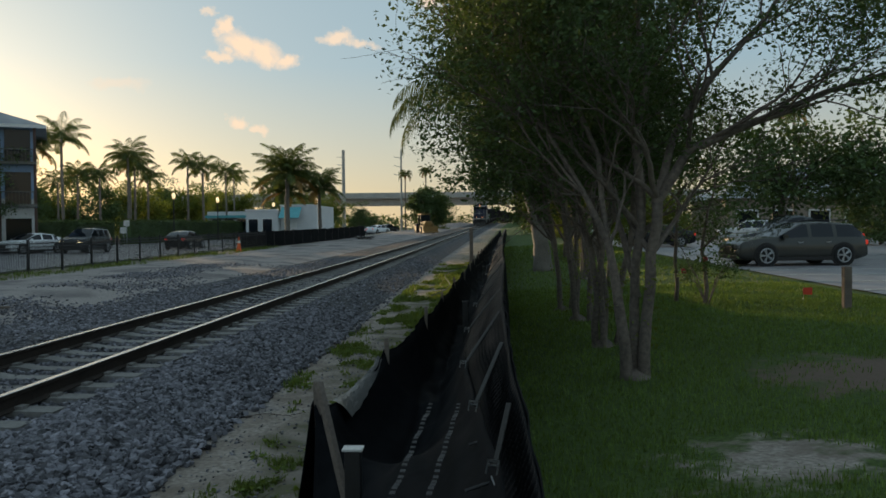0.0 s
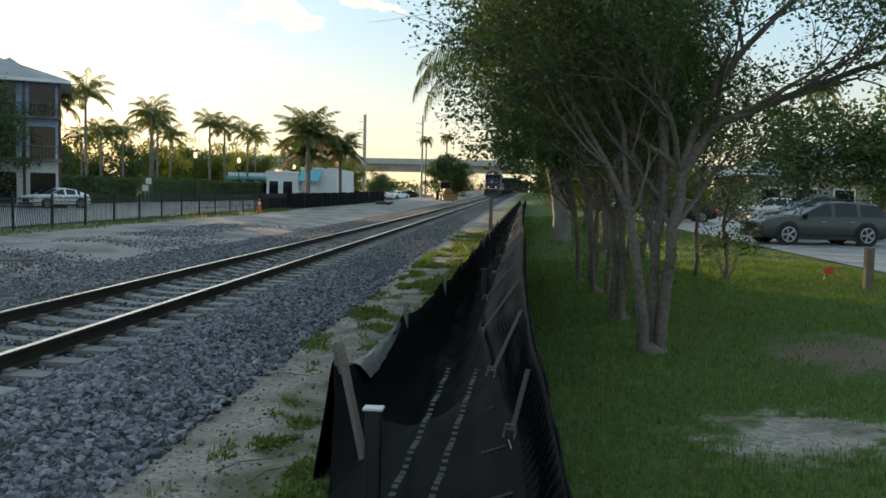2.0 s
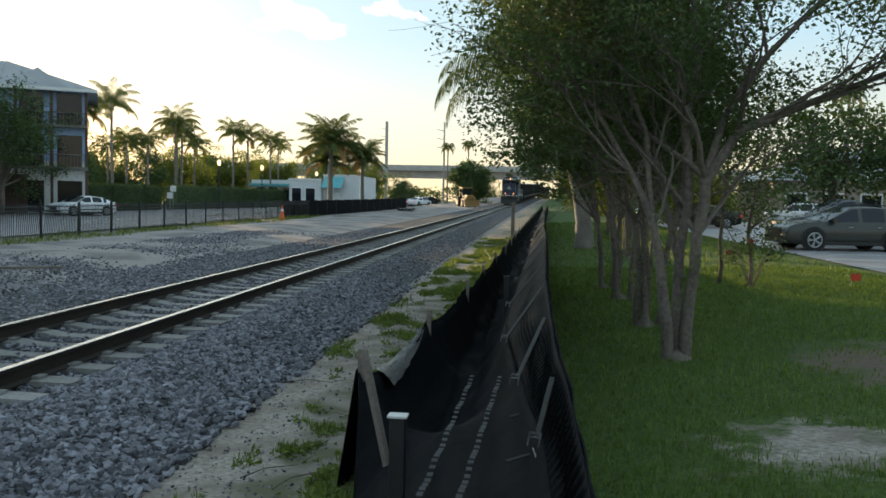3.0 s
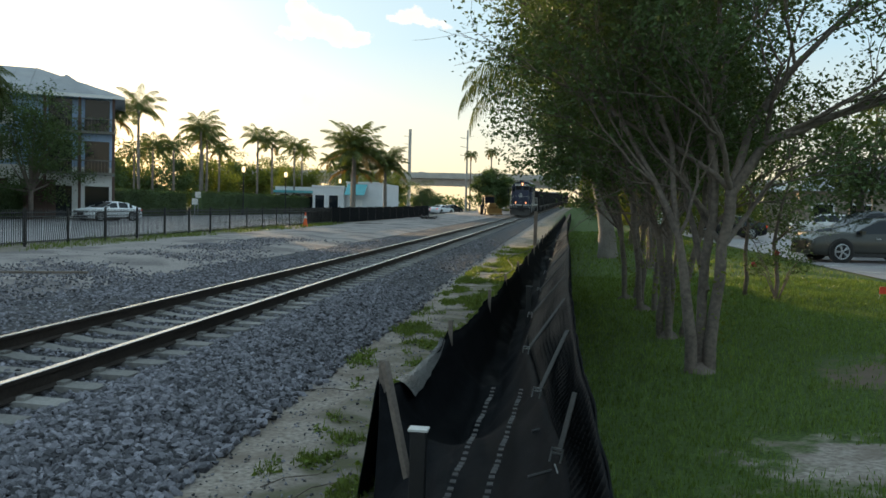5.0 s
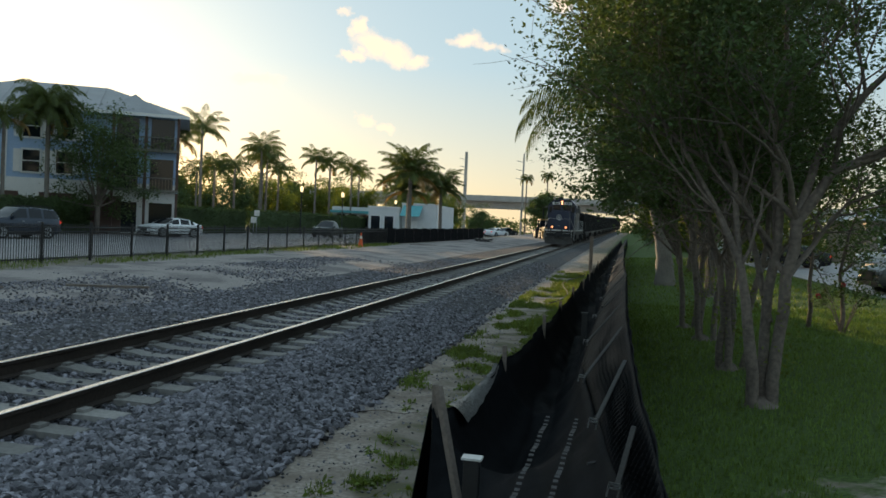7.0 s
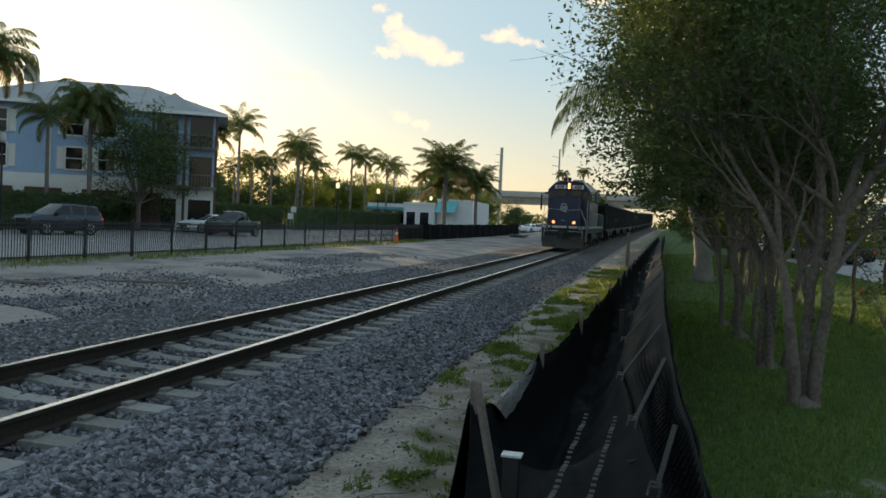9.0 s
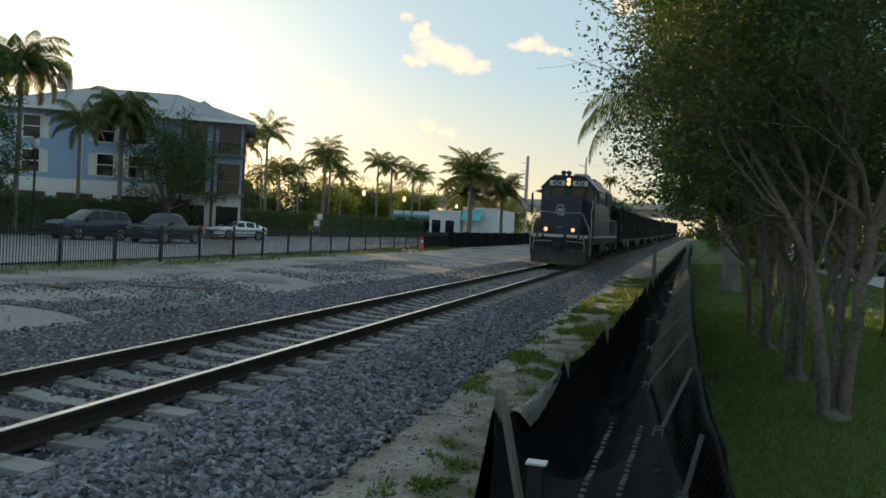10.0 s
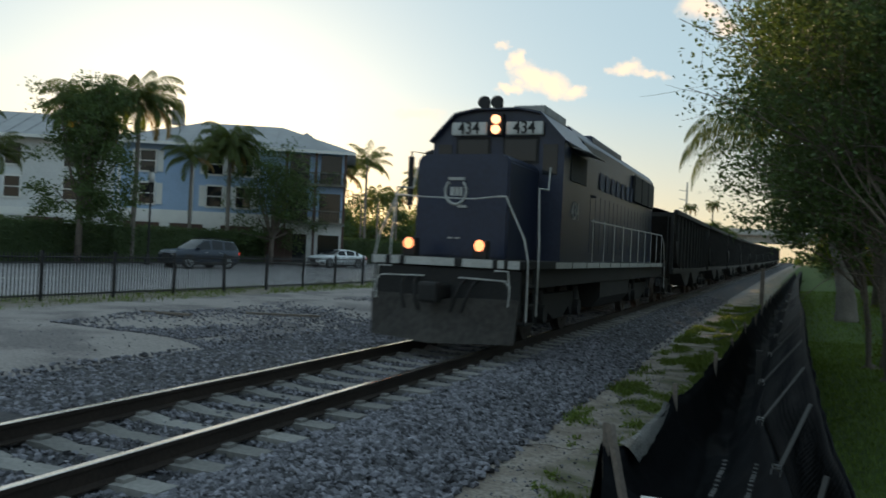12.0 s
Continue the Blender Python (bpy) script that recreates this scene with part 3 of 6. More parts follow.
def make_locomotive():
    """A four-axle road switcher. Its own y = 0 is the front of the pilot; +y runs back."""
    L = thing("locomotive", Matrix.Identity(4), "dark blue diesel freight locomotive with lit headlamps", "locomotive")
    blue, black, white = M["loco_blue"], M["loco_black"], M["loco_white"]
    # frame, deck and sill stripe
    part("underframe", boxed(-1.45, 1.45, 0.25, 17.6, 1.02, 1.36, bevel=0.02), black, L)
    part("deck", boxed(-1.55, 1.55, 0.05, 17.8, 1.36, 1.50, bevel=0.015), black, L)
    for s in (-1, 1):
        for k in range(11):
            y = 2.2 + 1.33 * k
            part("sill_stripe", boxed(s * 1.556 - 0.006, s * 1.556 + 0.006, y, y + 1.22, 1.37, 1.485), white, L, "dirty white stripe on the sill")
    for x0, x1 in ((-1.50, -1.22), (-1.10, -0.92), (-0.80, 0.22), (0.38, 0.98), (1.08, 1.20), (1.28, 1.50)):
        part("front_stripe", boxed(x0, x1, 0.036, 0.052, 1.36, 1.495), white, L, "dirty white stripe on the pilot")
    # pilot plate, plough, coupler, hoses, steps
    part("pilot", boxed(-1.5, 1.5, 0.12, 0.3, 0.55, 1.34, bevel=0.02), black, L)
    plough = bmesh.new()
    for s in (-1, 1):
        vs = [plough.verts.new(p) for p in ((0, -0.42, 0.10), (s * 1.45, 0.02, 0.13), (s * 1.5, 0.08, 0.85), (s * 0.55, -0.06, 0.85), (0, -0.16, 0.80))]
        plough.faces.new(vs if s > 0 else vs[::-1])
        ws = [plough.verts.new((p.co.x, p.co.y + 0.06, p.co.z)) for p in vs]
        plough.faces.new(ws[::-1] if s > 0 else ws)
        for i in range(5):
            plough.faces.new((vs[i], ws[i], ws[(i + 1) % 5], vs[(i + 1) % 5]))
    bmesh.ops.recalc_face_normals(plough, faces=plough.faces[:])
    part("snow_plough", plough, M["plough"], L, "dusty black plough blade")
    c = bmesh.new()
    box(c, -0.13, 0.13, -0.35, 0.3, 0.82, 1.05, bevel=0.03)
    box(c, -0.22, 0.16, -0.55, -0.3, 0.76, 1.1, bevel=0.05)
    part("coupler", c, black, L)
    for x, dx in ((-0.55, 0.12), (0.45, -0.1), (0.7, -0.12), (-0.8, 0.1)):
        part("air_hose", tubed([(x, 0.1, 1.15), (x + dx * 0.3, -0.12, 1.05), (x + dx, -0.22, 0.8), (x + dx * 1.6, -0.2, 0.62)], 0.03, 8), M["tyre"], L)
    for s in (-1, 1):
        part("cut_lever", tubed([(s * 0.35, -0.02, 1.18), (s * 1.25, -0.02, 1.16), (s * 1.38, -0.05, 1.05)], 0.014, 6), white, L)
        for k, z in enumerate((0.42, 0.74, 1.06)):
            part("step", boxed(min(s * 1.22, s * 1.56), max(s * 1.22, s * 1.56), 0.35, 0.8, z, z + 0.03), black, L)
            part("step", boxed(min(s * 1.22, s * 1.56), max(s * 1.22, s * 1.56), 17.0, 17.45, z, z + 0.03), black, L)
        part("step_side", boxed(s * 1.54 - 0.02, s * 1.54 + 0.02, 0.8, 0.84, 0.42, 1.36), black, L)
        part("step_side", boxed(s * 1.54 - 0.02, s * 1.54 + 0.02, 0.31, 0.35, 0.42, 1.36), black, L)
        # white grab irons at the steps
        part("grab_iron", tubed([(s * 1.58, 0.30, 0.5), (s * 1.58, 0.28, 1.5), (s * 1.5, 0.26, 1.85), (s * 1.12, 0.22, 2.55), (s * 0.95, 0.22, 2.55)], 0.02, 8), white, L, "white painted handrail")
        part("grab_iron", tubed([(s * 1.58, 0.9, 0.55), (s * 1.58, 0.9, 1.85), (s * 1.56, 0.92, 2.0), (s * 1.52, 0.95, 2.75), (s * 1.5, 1.6, 2.78), (s * 1.48, 1.75, 3.2)], 0.02, 8), white, L, "white painted handrail")
        part("pilot_rail", tubed([(s * 1.05, -0.02, 1.32), (s * 1.32, -0.04, 1.32), (s * 1.36, -0.04, 0.95), (s * 1.34, -0.04, 0.75)], 0.016, 6), white, L)
    part("front_rail", tubed([(-0.95, 0.22, 2.55), (-0.5, 0.16, 2.52), (0.5, 0.16, 2.5), (0.95, 0.22, 2.55)], 0.014, 6), white, L)
    # short hood (nose)
    bm = prism(bmesh.new(), [(-0.98, 1.5), (0.98, 1.5), (0.98, 3.22), (0.86, 3.36), (-0.86, 3.36), (-0.98, 3.22)], 0.75, 2.6)
    bmesh.ops.bevel(bm, geom=[e for e in bm.edges], offset=0.035, segments=2, affect="EDGES")
    nose = part("nose", bm, blue, L)
    bm = bmesh.new()
    for s0, s1, r0 in ((40, 330, 0.27),):
        pts = [(r0 * math.sin(radians(q)), 0, r0 * math.cos(radians(q))) for q in range(s0, s1, 10)]
        tube(bm, pts, 0.035, 6)
    box(bm, -0.2, 0.22, -0.02, 0.02, 0.25, 0.31), box(bm, 0.05, 0.30, -0.02, 0.02, -0.34, -0.29)
    box(bm, -0.14, -0.04, -0.02, 0.02, -0.09, 0.10), box(bm, -0.01, 0.07, -0.02, 0.02, -0.09, 0.10), box(bm, 0.10, 0.17, -0.02, 0.02, -0.09, 0.10)
    emblem = part("emblem", bm, white, nose, "round white emblem")
    emblem.matrix_basis = pose(-0.12, 0.735, 2.66) @ Matrix.Scale(0.82, 4)
    for x in (-0.25, -0.1):
        part("nose_plate", boxed(x, x + 0.1, 0.725, 0.745, 1.83, 1.86), white, nose)
    # cab: a front wall with a sloping roof
    cab_outline = [(-1.52, 1.5), (1.52, 1.5), (1.52, 3.95), (0.98, 4.55), (0.5, 4.66), (-0.5, 4.66), (-0.98, 4.55), (-1.52, 3.95)]
    cab = part("cab", prism(bmesh.new(), cab_outline, 2.55, 5.0), blue, L)
    part("cab_roof", prism(bmesh.new(), [(1.58, 3.93), (1.0, 4.6), (0.5, 4.71), (-0.5, 4.71), (-1.0, 4.6), (-1.58, 3.93), (-1.55, 3.90), (-0.98, 4.56), (-0.5, 4.667), (0.5, 4.667), (0.98, 4.56), (1.55, 3.90)], 2.42, 5.05), blue, cab)
    for s in (-1, 1):
        part("windscreen", boxed(s * 0.55 - 0.36, s * 0.55 + 0.36, 2.52, 2.56, 3.45, 3.98, bevel=0.01), M["window"], cab, "dark windscreen pane")
        part("windscreen_frame", boxed(s * 0.55 - 0.41, s * 0.55 + 0.41, 2.535, 2.552, 3.40, 4.03), black, cab)
        part("door_window", boxed(s * 1.22 - 0.16, s * 1.22 + 0.16, 2.53, 2.56, 3.15, 3.85), M["window"], cab, "cab door pane")
        part("side_window", boxed(s * 1.525 - 0.012, s * 1.525 + 0.012, 3.1, 4.5, 3.1, 3.75), black, cab)
        part("window_shade", prism(bmesh.new(), [(s * 1.53, 3.86), (s * 1.95, 3.72), (s * 1.95, 3.745), (s * 1.53, 3.885)], 3.0, 4.6), M["loco_grey"], cab, "pale sheet-metal sunshade")
        board = part("number_board", boxed(s * 0.64 - 0.42, s * 0.64 + 0.42, 2.44, 2.55, 4.06, 4.38, bevel=0.03), M["board"], cab, "white number board")
        letters("434", 0.34, 0.006, black, board, pose(s * 0.64, 2.432, 4.22, 90), "black digits")
        letters("434", 0.5, 0.004, M["loco_grey"], cab, pose(s * 1.53, 3.6, 2.5, 90, 0, s * 90), "faded grey digits")
    lamp = part("headlamp_housing", boxed(-0.16, 0.16, 2.42, 2.55, 4.05, 4.58, bevel=0.03), black, cab)
    for z in (4.19, 4.43):
        part("headlamp", disc(bmesh.new(), (0, 2.405, z), (0, 1, 0), 0.105, 0.05, 20), M["lamp_hot"], lamp, "lit round headlamp")
    for x in (-0.3, 0.0):
        part("air_horn", tubed([(x, 2.7, 4.72), (x, 2.6, 4.84), (x, 2.42, 4.85)], [0.04, 0.08, 0.15], 14), black, cab, "black roof horn bell")
    part("roof_box", boxed(0.2, 0.95, 2.9, 4.6, 4.62, 4.86, bevel=0.04), M["loco_grey"], cab, "grey roof air conditioner")
    part("roof_box", boxed(-1.0, -0.3, 3.0, 4.6, 4.58, 4.78, bevel=0.04), M["loco_grey"], cab)
    # ditch lamps on brackets
    for s in (-1, 1):
        d = part("ditch_lamp_bracket", boxed(s * 0.72 - 0.14, s * 0.72 + 0.14, 0.02, 0.2, 1.5, 1.82, bevel=0.02), black, L)
        part("ditch_lamp", disc(bmesh.new(), (s * 0.72, 0.005, 1.72), (0, 1, 0), 0.095, 0.04, 20), M["lamp_low"], d, "lit ditch lamp")
    # mirror bracket on the far side of the cab
    part("mirror_bracket", tubed([(-1.5, 2.6, 3.6), (-2.0, 2.45, 3.68), (-2.0, 2.45, 2.4)], 0.022, 6), black, cab)
    part("awning_post", boxed(-2.06, -1.95, 2.4, 2.5, 2.5, 3.55, bevel=0.01), black, cab)
    # long hood with doors, intakes, fans
    hood_outline = [(-0.95, 1.5), (0.95, 1.5), (0.95, 4.27), (0.8, 4.47), (-0.8, 4.47), (-0.95, 4.27)]
    hood = part("long_hood", prism(bmesh.new(), hood_outline, 5.0, 16.9), blue, L)
    for s in (-1, 1):
        for k in range(18):
            y = 6.2 + 0.58 * k
            door = part("hood_door", boxed(s * 0.96 - 0.012, s * 0.96 + 0.012, y, y + 0.54, 1.7, 3.1, bevel=0.005), blue, hood)
            part("latch", boxed(s * 0.878 - 0.008, s * 0.878 + 0.008, y + 0.44, y + 0.49, 2.3, 2.45), M["loco_grey"], door)
        for k in range(3):
            y = 12.6 + 1.35 * k
            part("radiator_grille", boxed(s * 1.0 - 0.05, s * 1.0 + 0.05, y, y + 1.2, 3.35, 4.15, bevel=0.02), black, hood)
        part("intake", boxed(s * 1.0 - 0.16, s * 1.0 + 0.16, 5.0, 6.6, 3.0, 4.15, bevel=0.04), blue, hood)
        for k in range(9):
            part("side_marking", boxed(s * 0.975 - 0.004, s * 0.975 + 0.004, 7.0 + 0.75 * k, 7.42 + 0.75 * k, 3.3, 3.72), M["faded_letter"], hood, "faded grey lettering bar")
        # walkway handrails
        for k in range(10):
            y = 5.4 + 1.25 * k
            part("stanchion", tubed([(s * 1.53, y, 1.5), (s * 1.53, y, 2.45)], 0.016, 6), white, L)
        part("handrail", tubed([(s * 1.53, 5.2, 2.4), (s * 1.53, 16.6, 2.45), (s * 1.53, 17.2, 2.2), (s * 1.53, 17.6, 1.5), (s * 1.55, 17.6, 0.6)], 0.018, 6), white, L, "white painted handrail")
        part("fuel_tank", prism(bmesh.new(), [(s * 0.15, 0.4), (s * 1.2, 0.4), (s * 1.42, 0.65), (s * 1.42, 1.02), (s * 0.15, 1.02)], 6.9, 10.9), black, L)
    for y in (13.2, 14.6, 16.0):
        part("radiator_fan", disc(bmesh.new(), (0, y, 4.50), (0, 0, 1), 0.6, 0.16, 24), black, hood)
    for y in (8.0, 10.0):
        part("exhaust_stack", disc(bmesh.new(), (0, y, 4.55), (0, 0, 1), 0.2, 0.3, 14), black, hood)
    part("dynamic_brake", boxed(-0.85, 0.85, 7.2, 11.2, 4.37, 4.58, bevel=0.05), blue, hood)
    # the body is a little narrower than the sketch above, the cab roof lower
    for ob in L.children_recursive:
        if ob == hood or ob.parent in (hood, *hood.children):
            continue
        for v in ob.data.vertices:
            v.co.x *= 0.89
        x, y, z = ob.matrix_basis.translation
        ob.matrix_basis.translation = (x * 0.89, y, z)
        if not any(ob.matrix_basis.translation):
            for v in ob.data.vertices:
                if v.co.z > 3.2:
                    v.co.z = 3.2 + (v.co.z - 3.2) * 0.82
        elif z > 3.2:
            ob.matrix_basis.translation = (x * 0.89, y, 3.2 + (z - 3.2) * 0.82)
    bogie(L, 3.7), bogie(L, 14.0)
    return L


def make_wagon():
    """An open-top hopper wagon, 14.2 m over couplers; y = 0 at its front coupler."""
    w = thing("hopper_wagon", Matrix.Identity(4), "dirty black open hopper wagon loaded with stone", "freight wagon", "wagons of the train")
    k = M["wagon"]
    part("centre_sill", boxed(-0.25, 0.25, 0.0, 14.2, 0.85, 1.1), M["loco_black"], w)
    body = bmesh.new()
    prism(body, [(0.6, 3.35), (13.6, 3.35), (13.6, 3.2), (12.3, 1.5), (9.2, 0.55), (8.4, 0.55), (7.1, 1.2), (5.8, 0.55), (5.0, 0.55), (1.9, 1.5), (0.6, 3.2)], -1.5, 1.5, True)
    hull = part("hopper_body", body, k, w)
    for s in (-1, 1):
        for i in range(11):
            y = 1.2 + 1.18 * i
            part("side_rib", boxed(s * 1.54 - 0.05, s * 1.54 + 0.05, y - 0.05, y + 0.05, 1.25 if 1.9 < y < 12.3 else 2.3, 3.3), k, hull)
        part("top_chord", boxed(s * 1.55 - 0.08, s * 1.55 + 0.08, 0.55, 13.65, 3.28, 3.46, bevel=0.02), k, hull)
        part("side_sill", boxed(s * 1.5 - 0.06, s * 1.5 + 0.06, 0.4, 13.8, 1.1, 1.28), k, hull)
        part("corner_post", boxed(s * 1.45 - 0.06, s * 1.45 + 0.06, 0.5, 0.6, 1.1, 3.35), k, hull)
        part("corner_post", boxed(s * 1.45 - 0.06, s * 1.45 + 0.06, 13.6, 13.7, 1.1, 3.35), k, hull)
        part("ladder", tubed([(s * 1.3, 0.42, 1.1), (s * 1.3, 0.42, 3.3)], 0.02, 6), k, hull)
    heap = bmesh.new()
    bmesh.ops.create_grid(heap, x_segments=8, y_segments=30, size=1)
    for v in heap.verts:
        x, y = v.co.x * 1.42, 7.1 + v.co.y * 6.3
        v.co = (x, y, 3.32 + 0.28 * (1 - v.co.x ** 2) * (0.6 + 0.4 * math.sin(y * 1.1)) + 0.06 * noise.noise((x * 2, y * 2, 1)))
    part("stone_load", heap, M["stone_load"], w, "heap of pale crushed stone", smooth=True)
    bogie(w, 2.1, 0.88, 0.46), bogie(w, 12.1, 0.88, 0.46)
    return w


locomotive = make_locomotive()
n_loco = len(WHEELSETS)
first_wagon = make_wagon()
wagons = [first_wagon] + [copy_thing(first_wagon, Matrix.Identity(4)) for _ in range(9)]
# distance of the locomotive's front from the camera, along the track
FRONT = [(0.0, 172.5), (3.0, 132.4), (6.0, 92.2), (9.0, 52.2), (10.0, 38.9), (10.5, 32.2), (11.0, 25.6), (11.5, 19.1), (12.0, 12.75)]


def front_at(t):
    return float(np.interp(t, [p[0] for p in FRONT], [p[1] for p in FRONT]))


# ---- the black silt fence beside the track ----
LEFT_LINE = [(1.3, -1.2), (5.7, -1.07), (8, -0.87), (11, -0.74), (18, -0.6), (30, -0.35), (60, 0.45), (110, 1.9)]
RIGHT_LINE = [(1.3, 0.2), (4.4, 0.17), (8, 0.2), (18, 0.42), (30, 0.6), (60, 1.2), (110, 2.6)]


def on_line(line, y):
    return float(np.interp(y, [p[0] for p in line], [p[1] for p in line]))


STAKES = [5.35, 7.6, 10.4, 13.4, 16.5, 20, 23.5, 27, 31, 35, 39, 43, 48, 53, 58, 64, 70, 77, 85, 95]


def left_top(y):
    """Height of the left fabric's upper edge: it sags between the stakes."""
    k = next((i for i in range(len(STAKES) - 1) if STAKES[i] <= y < STAKES[i + 1]), None)
    if k is None:
        return 0.42 + rise(y)
    f = (y - STAKES[k]) / (STAKES[k + 1] - STAKES[k])
    deep = 0.17 if k == 0 else 0.09
    return 0.44 + rise(y) - deep * (4 * f * (1 - f)) ** 0.8 + 0.03 * noise.noise((y * 1.7, 0.3, 2.0))


def sheet(name, ys, cols, at, material, parent, label=""):
    verts = [at(y, j / cols) for y in ys for j in range(cols + 1)]
    w = cols + 1
    faces = [(i * w + j, i * w + j + 1, (i + 1) * w + j + 1, (i + 1) * w + j) for i in range(len(ys) - 1) for j in range(cols)]
    ob = from_arrays(name, verts, faces, material, parent, True)
    if label:
        ob["label"] = label
    solid = ob.modifiers.new("thickness", "SOLIDIFY")
    solid.thickness = 0.006
    return ob


def panel_foot(y):
    """The lower edge of the leaning mesh panel: its distance from the outer edge and its height."""
    return float(np.interp(y, [1.3, 3.5, 4.85, 8, 14, 40], [0.05, 0.07, 0.17, 0.38, 0.40, 0.30])), float(np.interp(y, [1.3, 3.5, 4.85, 8], [0.56, 0.54, 0.50, 0.34])) + rise(y)


def make_silt_fence():
    f = thing("silt_fence", Matrix.Identity(4), "sagging black silt fence on wooden stakes beside the track", "silt fence")
    near = [5.3 + 0.05 * i for i in range(136)] + [12.1 + 0.25 * i for i in range(130)] + [45 + 1.0 * i for i in range(60)]

    def left(y, s):
        x, top = on_line(LEFT_LINE, y), left_top(y)
        low = land(x - 0.1, y) - 0.05
        fold = 0.035 * noise.noise((y * 3.0, s * 1.2, 5.0)) + 0.02 * math.sin(y * 14 + 2 * noise.noise((y * 2, 0, 0)))
        return (x - 0.12 * (1 - s) + fold * (1 - 0.6 * s), y, low + (top - low) * s)

    part_left = sheet("fabric", near, 8, left, M["fabric"], f, "black woven fabric, sagging between stakes")

    def valley(y, s):
        x0, x1 = on_line(LEFT_LINE, y), on_line(RIGHT_LINE, y)
        top = left_top(y) - 0.02
        if y < 5.3:
            # the near end lies loose: it falls from the first stake to the ground
            x0 = -0.93 - 0.12 * max(0, y - 4.2)
            low = land(x0, y)
            foot = panel_foot(y)
            x = x0 + (x1 - foot[0] - x0) * s
            z = low + (0.24 - low) * (1 - (1 - s) ** 3.0) - 0.06 * math.sin(math.pi * s) + (foot[1] - 0.24) * s ** 6
            z += 0.05 * abs(math.sin(s * 15 + y * 0.35 + 1.2 * noise.noise((y * 0.7, s * 2, 1.0)))) ** 0.6 * (1 - s ** 4) + 0.04 * noise.noise((y * 1.6, s * 4.0, 8.0))
            g = max(0.0, (y - 4.9) / 0.4)
            return (x, y, z * (1 - g) + g * (top + (foot[1] - top) * s - 0.4 * math.sin(math.pi * s)))
        foot = panel_foot(y)
        x = x0 + (x1 - foot[0] - x0) * s
        dip = -0.62 * math.sin(math.pi * min(1, s * 1.05)) ** 0.8
        fold = 0.07 * noise.noise((y * 1.6, s * 3.0, 8.0)) + 0.05 * abs(math.sin(s * 13 + y * 0.6 + noise.noise((y, s, 2.0)))) ** 0.6 * math.sin(math.pi * s)
        lump = 0.10 * max(0, noise.noise((y * 0.9, s * 2.2, 4.0)))
        return (x + 0.012, y, top + dip * 0.85 + fold * min(1, 3 * s) + lump * math.sin(math.pi * s) + (foot[1] - top - 0.03) * s ** 2)

    sheet("draped_fabric", [1.3 + 0.05 * i for i in range(80)] + near, 30, valley, M["fabric"], f, "loose black fabric in folds")
    fine = [1.3 + 0.0125 * i for i in range(1000)] + [13.8 + 0.06 * i for i in range(300)] + [31.8 + 0.5 * i for i in range(150)]

    def mesh_side(y, s):
        x1 = on_line(RIGHT_LINE, y)
        top = 0.84 + rise(y) + 0.05 * noise.noise((y * 0.8, 1.0, 0.0)) - (0.0 if y < 14 else min(0.25, (y - 14) * 0.02))
        rib = 0.017 * math.sin((y + 0.34 * s) * math.tau / 0.09) * math.sin(math.pi * s) ** 0.4 if y < 31 and 0 < s < 1 else 0.0
        bulge = 0.03 * noise.noise((y * 0.9, s * 2, 6.0))
        foot = panel_foot(y)
        return (x1 - foot[0] * (1 - s) + rib + bulge * math.sin(math.pi * s), y, foot[1] + (top - foot[1]) * s + rib)

    sheet("mesh_panel", fine, 12, mesh_side, M["mesh_fabric"], f, "ribbed black mesh panel leaning outwards")

    def outer(y, s):
        x1 = on_line(RIGHT_LINE, y)
        top = 0.84 + rise(y) + 0.05 * noise.noise((y * 0.8, 1.0, 0.0)) - (0.0 if y < 14 else min(0.25, (y - 14) * 0.02))
        low = land(x1 + 0.1, y) - 0.05
        return (x1 + 0.012 + 0.08 * (1 - s) + 0.02 * noise.noise((y * 2, s * 2, 1.0)), y, low + (top - low) * s)

    sheet("outer_fabric", [1.3 + 0.08 * i for i in range(50)] + near, 6, outer, M["fabric"], f)
    rnd = random.Random(3)
    for i, y in enumerate(STAKES):
        x = on_line(LEFT_LINE, y)
        top = left_top(y) + (0.12, 0.10, 0.11, 0.06, 0.07, 0.05)[i % 6]
        lean = rnd.uniform(-0.05, 0.04)
        bm = boxed(-0.02, 0.02, -0.02, 0.02, 0, 1, bevel=0.003)
        st = part("stake", bm, M["stake"], f, "grey weathered wooden stake")
        low = land(x, y) - 0.1
        st.matrix_basis = pose(x + 0.035 - lean * 0.3, y, low, rnd.uniform(-2, 2), math.degrees(lean)) @ Matrix.Diagonal((1, 1, top - low, 1))
    # the leaning stake at the loose near end
    low_end, high_end = Vector((-0.70, 4.84, -0.45)), Vector((-0.985, 5.02, 0.63))
    st = part("stake", boxed(-0.021, 0.021, -0.02, 0.02, 0, (high_end - low_end).length, bevel=0.003), M["stake"], f, "grey weathered wooden stake")
    st.matrix_basis = Matrix.Translation(low_end) @ (high_end - low_end).to_track_quat("Z", "Y").to_matrix().to_4x4()
    for i, (y, slant) in enumerate(((3.5, 0.1), (4.85, 0.6), (6.9, 0.5), (9.6, 0.5), (12.6, 0.5), (16.0, 0.4), (20.0, 0.4), (25.0, 0.4), (31.0, 0.4), (38.0, 0.4))):
        wide, z = panel_foot(y)
        a = Vector((on_line(RIGHT_LINE, y) - wide - 0.03, y, z + 0.01))
        b = Vector((on_line(RIGHT_LINE, y + slant) - 0.035, y + slant, 0.80 + rise(y)))
